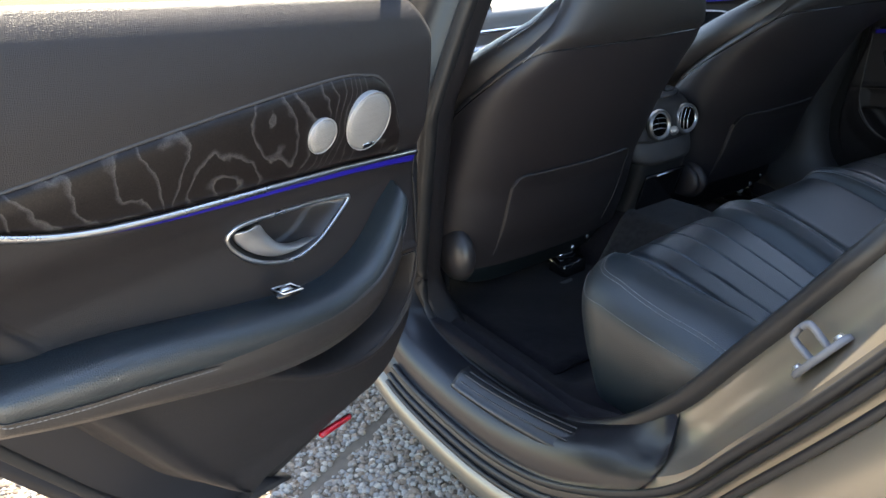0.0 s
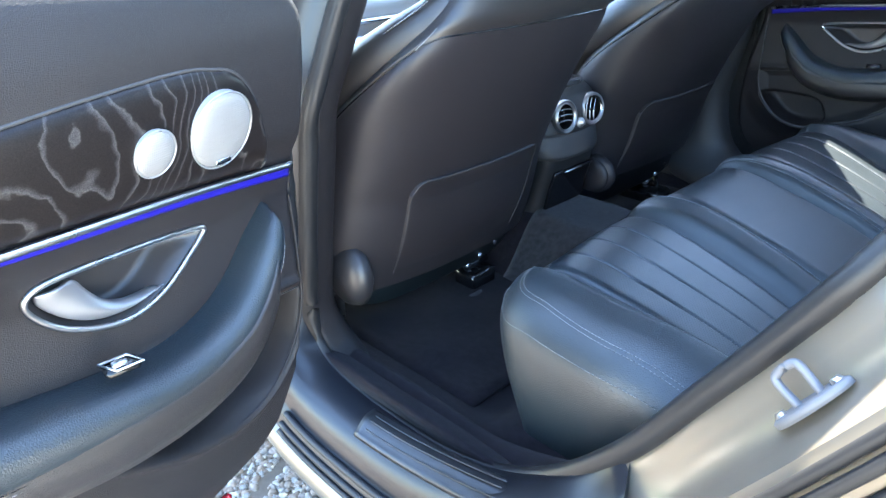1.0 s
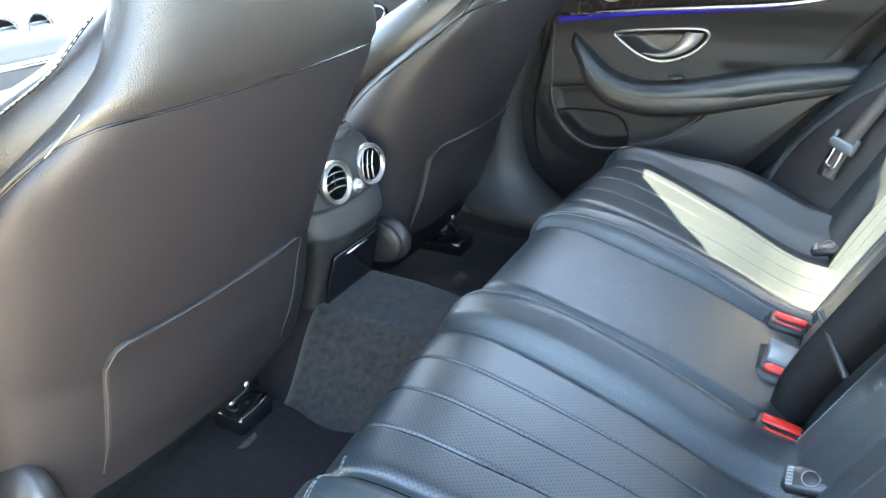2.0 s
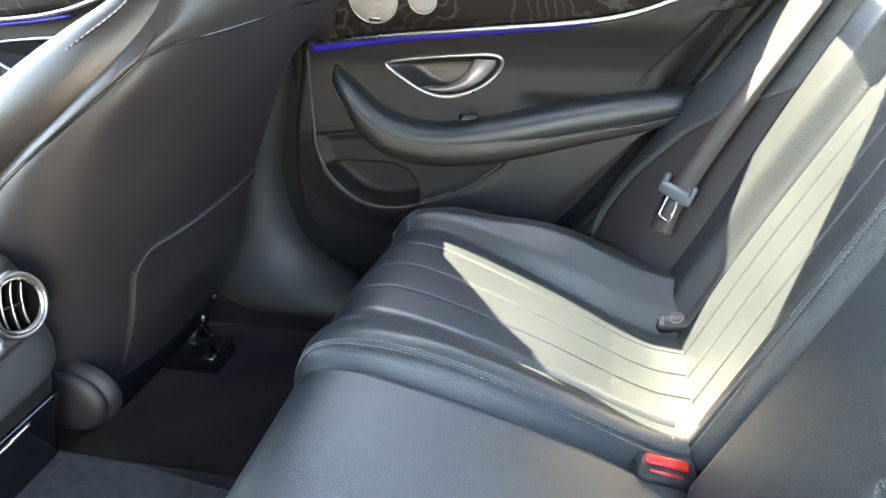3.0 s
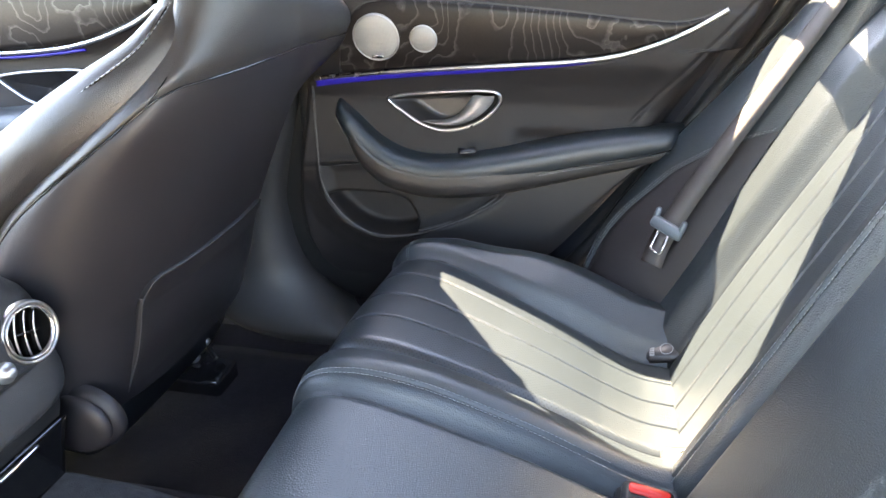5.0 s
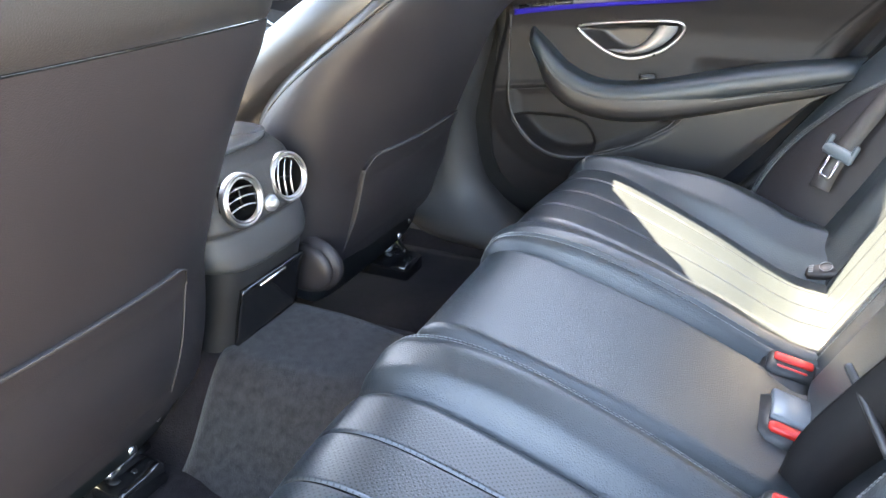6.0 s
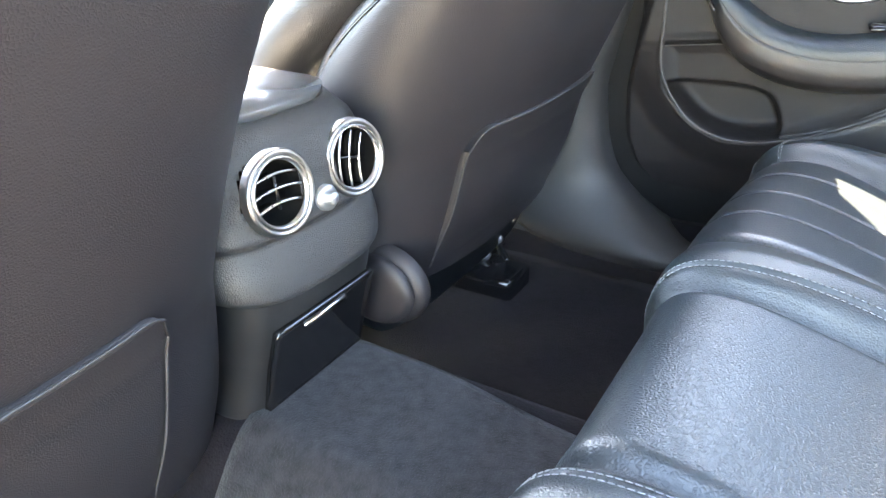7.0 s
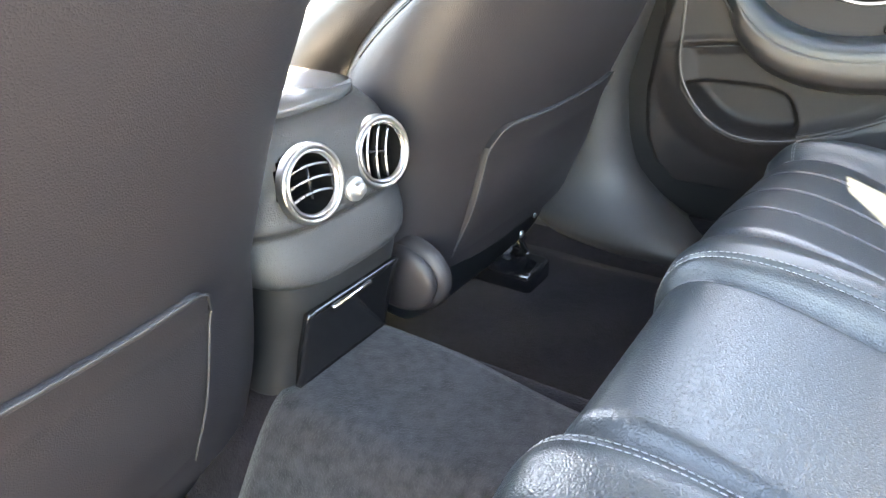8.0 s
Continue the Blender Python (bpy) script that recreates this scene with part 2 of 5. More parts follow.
def bell(x, c, w):
    return math.exp(-((x - c) / w) ** 2)


def step(x, a, b):
    t = min(max((x - a) / (b - a), 0), 1)
    return t * t * (3 - 2 * t)


def grid(f, nu, nv, loop_u=False, loop_v=False):
    V = [f(i / (nu if loop_u else nu - 1), j / (nv if loop_v else nv - 1)) for i in range(nu) for j in range(nv)]
    F = []
    for i in range(nu if loop_u else nu - 1):
        for j in range(nv if loop_v else nv - 1):
            a, b = i, (i + 1) % nu
            c, d = j, (j + 1) % nv
            F.append((a * nv + c, b * nv + c, b * nv + d, a * nv + d))
    return V, F


def slab(f, nu, nv, back):
    """A sheet f(u, v) with its back shifted by the vector back, closed round its edge."""
    V, F = grid(f, nu, nv)
    n = len(V)
    W = [tuple(Vector(v) + Vector(back)) for v in V]
    G = [tuple(n + k for k in reversed(q)) for q in F]
    rim = [i * nv for i in range(nu)] + [(nu - 1) * nv + j for j in range(1, nv)] + \
          [i * nv + nv - 1 for i in range(nu - 2, -1, -1)] + [j for j in range(nv - 2, 0, -1)]
    H = [(a, b, n + b, n + a) for a, b in zip(rim, rim[1:] + rim[:1])]
    return V + W, F + G + H


def loft(rings, cap=True):
    """Closed rings of equal count, joined and capped."""
    m = len(rings[0])
    V = [tuple(p) for r in rings for p in r]
    F = []
    for i in range(len(rings) - 1):
        for j in range(m):
            k = (j + 1) % m
            F.append((i * m + j, i * m + k, (i + 1) * m + k, (i + 1) * m + j))
    if cap:
        F.append(tuple(reversed(range(m))))
        F.append(tuple(range((len(rings) - 1) * m, len(rings) * m)))
    return V, F


def tube(pts, r, sides=8, closed=False, flat=1.0, up=(0, 0, 1)):
    """A rod along the points; r a number or a list; flat squeezes it along up."""
    P = [Vector(p) for p in pts]
    n = len(P)
    rings = []
    u = Vector(up)
    for i, p in enumerate(P):
        t = (P[(i + 1) % n] - P[i - 1]) if closed else (P[min(i + 1, n - 1)] - P[max(i - 1, 0)])
        t.normalize()
        a = u - t * u.dot(t)
        if a.length < 1e-4:
            a = Vector((1, 0, 0)) - t * t.x
        a.normalize()
        b = t.cross(a)
        rr = r[i] if isinstance(r, (list, tuple)) else r
        rings.append([p + a * (rr * flat * math.cos(2 * math.pi * k / sides)) + b * (rr * math.sin(2 * math.pi * k / sides)) for k in range(sides)])
    if closed:
        rings.append(rings[0])
        return loft(rings, cap=False)
    return loft(rings)


def join(*parts):
    V, F = [], []
    for v, f in parts:
        n = len(V)
        V += [tuple(p) for p in v]
        F += [tuple(n + k for k in q) for q in f]
    return V, F


def box(x0, x1, y0, y1, z0, z1, r=0.004):
    """A box with chamfered edges."""
    r = min(r, (x1 - x0) * 0.45, (y1 - y0) * 0.45, (z1 - z0) * 0.45)
    rings = []
    for z, i in ((z0, r), (z0 + r, 0), (z1 - r, 0), (z1, r)):
        a, b, c, d, q = x0 + i, x1 - i, y0 + i, y1 - i, r
        rings.append([Vector(p) for p in ((a + q, c, z), (b - q, c, z), (b, c + q, z), (b, d - q, z), (b - q, d, z), (a + q, d, z), (a, d - q, z), (a, c + q, z))])
    return loft(rings)


def moved(VF, m):
    V, F = VF
    return [tuple(m @ Vector(v)) for v in V], F


def lathe(profile, n=32):
    """Profile of (radius, height) turned round z."""
    return grid(lambda u, v: (lambda p: (p[0] * math.cos(2 * math.pi * u), p[0] * math.sin(2 * math.pi * u), p[1]))(profile[round(v * (len(profile) - 1))]), n, len(profile), loop_u=True)


def facing(at, normal, spin=0.0):
    """A pose at a place whose z points along normal."""
    q = Vector(normal).normalized().to_track_quat("Z", "Y").to_matrix().to_4x4()
    return Matrix.Translation(at) @ q @ Matrix.Rotation(radians(spin), 4, "Z")


def dashes(pts, length=0.0045, gap=0.0017, r=0.0005):
    """Short threads along a line."""
    P = [Vector(p) for p in pts]
    out, run, nxt = [], 0.0, 0.0
    for a, b in zip(P, P[1:]):
        d = (b - a).length
        if d < 1e-6:
            continue
        t = (b - a) / d
        while nxt < run + d:
            p = a + t * (nxt - run)
            out.append(tube([p, p + t * length * 0.5, p + t * length], [r * 0.7, r, r * 0.7], 5))
            nxt += length + gap
        run += d
    return join(*out)


# ---- the setting: ground, body shell, floor ----
def flat_sheet(x0, x1, y0, y1, z, n=2, rise=None):
    return grid(lambda u, v: (x0 + (x1 - x0) * u, y0 + (y1 - y0) * v, z + (rise(x0 + (x1 - x0) * u, y0 + (y1 - y0) * v) if rise else 0)), n, n)


ground = put("ground", flat_sheet(-400, 400, -400, 400, 0.0, 3), MORTAR)
tagged(ground, "pale washed-concrete paving reaching into the distance", "ground", kind="structure")

pav = random.Random(5)
peb_v, peb_f = [], []
paving = put("paving_slab", box(-1.6, 1.6, -2.6, -0.5, 0.0, 0.004, 0.002), BED)
tagged(paving, "brown mortar bed of the washed paving beside the car", "pavement", kind="structure")
for i in range(22000):
    px, py = pav.uniform(-0.55, 0.75), pav.uniform(-1.70, -0.62)
    if abs((px + 0.45 * (py + 1.2)) - 0.0) < 0.016:
        continue
    r = 0.0036 + 0.0062 * pav.random() ** 1.8
    m = Matrix.Translation((px, py, 0.0045)) @ Matrix.Rotation(pav.uniform(0, 6.28), 4, "Z") @ Matrix.Diagonal((r * pav.uniform(0.9, 1.5), r, r * pav.uniform(0.5, 0.9), 1))
    base = len(peb_v)
    for k, (rr, zz) in enumerate(((0.9, -0.1), (1.0, 0.3), (0.62, 0.8), (0.0, 1.0))):
        if rr == 0:
            peb_v.append(tuple(m @ Vector((0, 0, 1.0))))
            break
        for j in range(7):
            a = 2 * math.pi * j / 7
            w = rr * pav.uniform(0.88, 1.1)
            peb_v.append(tuple(m @ Vector((w * math.cos(a), w * math.sin(a), zz))))
    for k in range(2):
        for j in range(7):
            peb_f.append((base + k * 7 + j, base + k * 7 + (j + 1) % 7, base + k * 7 + 7 + (j + 1) % 7, base + k * 7 + 7 + j))
    for j in range(7):
        peb_f.append((base + 14 + j, base + 14 + (j + 1) % 7, base + 21))
pebbles = mk("pebble_paving", peb_v, peb_f, PEBBLE, tidy=False)
tagged(pebbles, "beige and brown rounded pebbles set in washed concrete", "pebbles", kind="stuff")

lawn = put("lawn", grid(lambda u, v: (-60 + 56.5 * u, -40 + 42 * v, 0.02), 4, 4), GRASS)
tagged(lawn, "sunlit green lawn beyond the paving", "lawn", kind="structure")

# outline of the rear door opening in the body's side: (x, z), from the roof down the centre pillar, along the sill, up the wheel arch
OPENING = [(0.17, 1.38), (0.10, 1.20), (0.055, 1.04), (0.018, 0.85), (-0.022, 0.61), (-0.040, 0.45), (-0.012, 0.362), (0.09, 0.325), (0.30, 0.322),
           (0.46, 0.358), (0.57, 0.43), (0.67, 0.54), (0.75, 0.665), (0.81, 0.76), (0.875, 0.87), (0.95, 1.01), (0.99, 1.13), (0.97, 1.27), (0.88, 1.37)]


def lean(z):
    """How far the body's side leans in above the belt line."""
    return 0.0 if z < 0.85 else (z - 0.85) * 0.30


OUTLINE = spline([(x, 0, z) for x, z in OPENING], 8)


def outward(i):
    t = OUTLINE[min(i + 1, len(OUTLINE) - 1)] - OUTLINE[max(i - 1, 0)]
    return Vector((t.z, 0, -t.x)).normalized()


def upright(i):
    """0 along the sill, 1 where the outline runs up the wheel arch or the pillar."""
    p = OUTLINE[i]
    return step(p.z, 0.345, 0.58)


def opening_sweep(sill_section, arch_section, side=-1, lo=0.0, hi=1.0, tip=0.0):
    """Sweeps a section of (outwards from the opening, distance from the car's middle) along the opening's outline; tip: the share of the length in which it narrows to a point."""
    a, b = int(lo * (len(OUTLINE) - 1)), int(hi * (len(OUTLINE) - 1))

    def f(u, v):
        i = a + round(u * (b - a))
        k = round(v * (len(sill_section) - 1))
        w = upright(i)
        pairs = [(p[0] * (1 - w) + q[0] * w, p[1] * (1 - w) + q[1] * w) for p, q in zip(sill_section, arch_section)]
        n, y = pairs[k]
        if tip and u > 1 - tip:
            # only the strip beside the seal goes on, narrowing
            m = k * math.sqrt(max(1 - ((u - 1 + tip) / tip) ** 2, 0.0))
            p, q = pairs[int(m)], pairs[min(int(m) + 1, len(pairs) - 1)]
            n, y = p[0] + (q[0] - p[0]) * (m - int(m)), p[1] + (q[1] - p[1]) * (m - int(m))
        p = OUTLINE[i] + outward(i) * n
        return (p.x, side * (y - lean(p.z)), p.z)
    return grid(f, b - a + 1, len(sill_section))


for side, sname in ((-1, "left"), (1, "right")):
    jamb = put("body_side_wall_" + sname, opening_sweep(
        [(-0.004, 0.775), (-0.010, 0.80), (-0.014, 0.83), (-0.010, 0.862), (0.004, 0.882), (0.030, 0.890)],
        [(-0.004, 0.775), (0.006, 0.802), (0.036, 0.812), (0.064, 0.828), (0.074, 0.858), (0.084, 0.884)], side), PAINT)
    tagged(jamb, "metallic beige painted door opening of the car body", "car body", kind="structure")
    put("jamb_step", opening_sweep([(0.030, 0.890), (0.046, 0.892), (0.056, 0.905), (0.100, 0.908)], [(0.084, 0.884), (0.092, 0.888), (0.100, 0.900), (0.130, 0.905)], side), PAINT, jamb)
    put("outer_skin", opening_sweep([(0.100, 0.908), (0.104, 0.905), (0.108, 0.908), (0.112, 0.920), (0.140, 0.926), (0.170, 0.915), (0.185, 0.86)],
                                    [(0.130, 0.905), (0.134, 0.901), (0.138, 0.905), (0.142, 0.918), (0.20, 0.928), (0.30, 0.925), (0.40, 0.905)], side), PAINT, jamb)
    if side < 0:
        for off, arch, yy, r in ((0.054, 0.096, 0.906, 0.007), (0.079, 0.112, 0.914, 0.007), (0.102, 0.134, 0.915, 0.006)):
            Q = []
            for i in range(int(0.36 * len(OUTLINE)), int(0.93 * len(OUTLINE))):
                w = upright(i)
                p = OUTLINE[i] + outward(i) * (off * (1 - w) + arch * w)
                Q.append((p.x, side * (yy - lean(p.z)), p.z))
            put("rubber_strip", tube(Q, r, 8), RUBBER, jamb, "black rubber sealing strip")
    seal = put("door_seal_" + sname, tube([(p.x, side * (0.795 - lean(p.z)), p.z) for p in OUTLINE], 0.017, 12), RUBBER)
    tagged(seal, "black rubber seal round the door opening", "door seal", kind="structure")

# centre pillar trims, from the sill to the roof
EDGE = {-1: [(0.31, 0.05), (0.36, -0.005), (0.45, -0.034), (0.61, -0.016), (0.85, 0.024), (1.04, 0.061), (1.2, 0.106), (1.41, 0.175)],
        1: [(0.31, 0.33), (0.335, 0.25), (0.36, 0.175), (0.40, 0.10), (0.45, 0.048), (0.515, 0.024), (0.61, 0.012), (0.71, 0.034), (0.85, 0.070), (1.04, 0.085), (1.2, 0.10), (1.41, 0.140)]}
for side, sname in ((-1, "left"), (1, "right")):
    def pil(u, v, side=side):
        z = 0.31 + 1.10 * v
        edge = soft(EDGE[side], z, 0.02)
        wide = lerp([(0.31, 0.42), (0.5, 0.24), (0.8, 0.20), (1.41, 0.15)], z)
        a = math.pi * u
        flare = 0.035 * (1 - step(z, 0.31, 0.46))
        out = 0.79 if side < 0 else 0.80
        return (edge - wide * (1 - math.cos(a)) / 2, side * (out - lean(z) - flare - 0.085 * math.sin(a) ** 0.55), z)
    # right pillar and sill trim: light falling on them put into a lighter grey
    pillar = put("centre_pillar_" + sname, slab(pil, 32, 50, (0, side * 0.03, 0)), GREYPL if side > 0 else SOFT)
    tagged(pillar, "dark grey plastic centre pillar trim", "pillar", kind="structure")
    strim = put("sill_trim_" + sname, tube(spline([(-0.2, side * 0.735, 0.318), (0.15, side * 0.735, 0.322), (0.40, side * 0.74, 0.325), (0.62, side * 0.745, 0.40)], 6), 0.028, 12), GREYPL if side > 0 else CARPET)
    tagged(strim, "dark plastic sill trim along the foot well", "trim", kind="structure")

# added sheet: keeps the sun from leaking in round the closed door
shut = put("light_stop_right", box(-0.25, 1.0, 0.802, 0.822, 0.30, 1.02, 0.004), RUBBER)
tagged(shut, "added dark sheet that stops light behind the closed door", "trim", kind="structure")

# floor pan: two foot wells, the tunnel between them
def floor_z(x, y):
    a = abs(y)
    well = 0.29 + 0.07 * step(x, 0.28, 0.42) * step(a, 0.2, 0.3) * (1 - step(a, 0.62, 0.74)) + 0.03 * step(a, 0.62, 0.72) + 0.05 * step(a, 0.70, 0.80)
    top = 0.44
    return well + (top - well) * (1 - (step(a, 0.088, 0.125) if y > 0 else step(a, 0.085, 0.24)))


carpet = put("floor_carpet", slab(lambda u, v: (-1.1 + 2.1 * u, -0.80 + 1.6 * v, floor_z(-1.1 + 2.1 * u, -0.80 + 1.6 * v)), 90, 130, (0, 0, -0.03)), CARPET)
tagged(carpet, "black velour carpet over foot wells and tunnel", "carpet", kind="structure")


def mat_f(u, v):
    x = -0.043 + 0.46 * u
    y = -0.36 + (0.451 - 0.056 * u) * v
    return (x, y, floor_z(min(x, 0.27), y) + 0.006 + 0.003 * math.sin(20 * x) * math.sin(25 * y) - 0.005 * step(y, 0.07, 0.09))


tmat = put("tunnel_mat", slab(mat_f, 30, 40, (0, 0, -0.008)), TUNNEL)
tagged(tmat, "dark grey velour mat lying over the floor tunnel", "floor mat")
for side in (-1, 1):
    fm = put("floor_mat", slab(lambda u, v: (-0.30 + 0.56 * u, side * (0.15 + 0.50 * v), 0.300 + 0.003 * math.sin(17 * u) * math.sin(13 * v)), 20, 20, (0, 0, -0.008)), CARPET)
    tagged(fm, "black velour floor mat in the rear foot well", "floor mat", "rear floor mats")

# roof, screens' frames, shelf, far side and bulkhead, which close the cabin
def roof_f(u, v):
    x, y = -0.42 + 1.45 * u, -0.56 + 1.12 * v
    return (x, y, 1.43 - 0.10 * ((x - 0.3) / 0.9) ** 2 - 0.05 * (y / 0.56) ** 2)


roof = put("ceiling", slab(roof_f, 24, 16, (0, 0, 0.03)), HEADLINER)
tagged(roof, "dark grey cloth roof lining", "ceiling", kind="structure")
for side, sname in ((-1, "left"), (1, "right")):
    rail = put("roof_rail_" + sname, tube(spline([(-1.05, side * 0.70, 0.98), (-0.62, side * 0.62, 1.22), (-0.30, side * 0.55, 1.36), (0.1, side * 0.515, 1.395), (0.7, side * 0.555, 1.39), (1.15, side * 0.59, 1.28), (1.55, side * 0.66, 1.02)], 8), 0.045, 12), HEADLINER)
    tagged(rail, "dark grey roof rail above the side windows", "roof rail", kind="structure")
    quarter = put("rear_pillar_" + sname, slab(lambda u, v: (1.00 - 0.03 * v + 0.5 * u, side * (0.765 - 0.18 * v), 0.95 + 0.42 * v - 0.30 * u * v), 8, 8, (0, side * 0.04, 0)), HEADLINER)
    tagged(quarter, "dark grey rear pillar trim", "pillar", kind="structure")
    sidew = put("side_trim_" + sname, opening_sweep([(0.004, 0.782), (0.05, 0.775), (0.16, 0.775), (0.45, 0.775)], [(0.004, 0.782), (0.05, 0.775), (0.16, 0.775), (0.45, 0.775)], side, 0.62, 0.90), PLASTIC)
    tagged(sidew, "dark plastic trim beside the rear bench", "trim", kind="structure")
shelf = put("parcel_shelf", box(1.05, 1.55, -0.62, 0.62, 0.98, 1.01), HEADLINER)
tagged(shelf, "dark cloth parcel shelf behind the bench", "shelf", kind="structure")
bulk = put("rear_bulkhead", box(1.14, 1.17, -0.76, 0.76, 0.30, 0.985), HEADLINER)
tagged(bulk, "dark panel behind the rear backrest", "panel", kind="structure")


# ---- doors ----
DOOR_Y = [(0.36, 0.80), (0.42, 0.785), (0.48, 0.765), (0.56, 0.752), (0.72, 0.750), (0.84, 0.757), (0.88, 0.745), (0.92, 0.722), (1.00, 0.708), (1.05, 0.705), (1.085, 0.715), (1.10, 0.735)]
STRIP = [(0.10, 0.872), (0.156, 0.880), (0.302, 0.898), (0.48, 0.914), (0.60, 0.925), (0.68, 0.937), (0.74, 0.955), (0.80, 0.982), (0.86, 1.02)]
WOODTOP = [(0.182, 0.890), (0.184, 0.924), (0.197, 0.965), (0.222, 1.002), (0.262, 1.022), (0.31, 1.028), (0.40, 1.025), (0.48, 1.020), (0.61, 1.010), (0.72, 1.000), (0.80, 0.999), (0.87, 1.026)]


def door_y(z):
    return soft(DOOR_Y, z, 0.012)


def outline_x(pts, per=8):
    return spline([(x, 0, z) for x, z in pts], per)


def height_at(line, x):
    for a, b in zip(line, line[1:]):
        if a.x <= x <= b.x and b.x > a.x:
            return a.z + (b.z - a.z) * (x - a.x) / (b.x - a.x)
    return line[0].z if x < line[0].x else line[-1].z


def inside(poly, x, z):
    c = False
    for (x0, z0), (x1, z1) in zip(poly, poly[1:] + poly[:1]):
        if (z0 > z) != (z1 > z) and x < (x1 - x0) * (z - z0) / (z1 - z0) + x0:
            c = not c
    return c


def edge_far(poly, x, z):
    """Distance to a closed outline, positive inside."""
    best = 9
    for (x0, z0), (x1, z1) in zip(poly, poly[1:] + poly[:1]):
        dx, dz = x1 - x0, z1 - z0
        t = min(max(((x - x0) * dx + (z - z0) * dz) / (dx * dx + dz * dz + 1e-12), 0), 1)
        best = min(best, math.hypot(x - x0 - t * dx, z - z0 - t * dz))
    return best if inside(poly, x, z) else -best


POCKET = [(p.x, p.z) for p in outline_x([(0.125, 0.70), (0.128, 0.650), (0.150, 0.605), (0.195, 0.568), (0.25, 0.553), (0.33, 0.568), (0.42, 0.610), (0.49, 0.655), (0.53, 0.70), (0.40, 0.72), (0.25, 0.715)], 5)]
POUCH_OPEN = [(p.x, p.z) for p in outline_x([(0.126, 0.700), (0.127, 0.640), (0.145, 0.604), (0.190, 0.574), (0.27, 0.564), (0.35, 0.578), (0.395, 0.602), (0.375, 0.640), (0.30, 0.672), (0.21, 0.700)], 5)]
POUCH_SHUT = [(p.x, p.z) for p in outline_x([(0.124, 0.634), (0.130, 0.622), (0.150, 0.604), (0.192, 0.570), (0.242, 0.555), (0.295, 0.560), (0.322, 0.572), (0.318, 0.598), (0.302, 0.626), (0.280, 0.638), (0.25, 0.643), (0.19, 0.643), (0.14, 0.639)], 5)]
BEZEL = [(0.268, 0.838), (0.285, 0.846), (0.34, 0.854), (0.404, 0.860), (0.455, 0.863), (0.478, 0.860), (0.486, 0.848), (0.476, 0.828), (0.452, 0.806), (0.415, 0.789), (0.375, 0.783), (0.335, 0.793), (0.298, 0.815)]
BEZEL_P = [(p.x, p.z) for p in spline([(x, 0, z) for x, z in BEZEL], 5, True)]


ARCH = [(0.34, 0.42), (0.358, 0.46), (0.43, 0.57), (0.54, 0.67), (0.665, 0.75), (0.76, 0.81), (0.87, 0.875), (1.01, 0.95), (1.13, 0.99)]


def arch_x(z):
    """The door's rear edge, round the wheel."""
    return soft(ARCH, z, 0.03)


LOWCUT_SHUT = [(0.375, 0.30), (0.395, 0.20), (0.43, 0.12), (0.47, 0.082), (0.52, 0.062), (0.61, 0.055), (0.71, 0.072), (0.85, 0.10), (1.06, 0.108), (1.10, 0.135)]


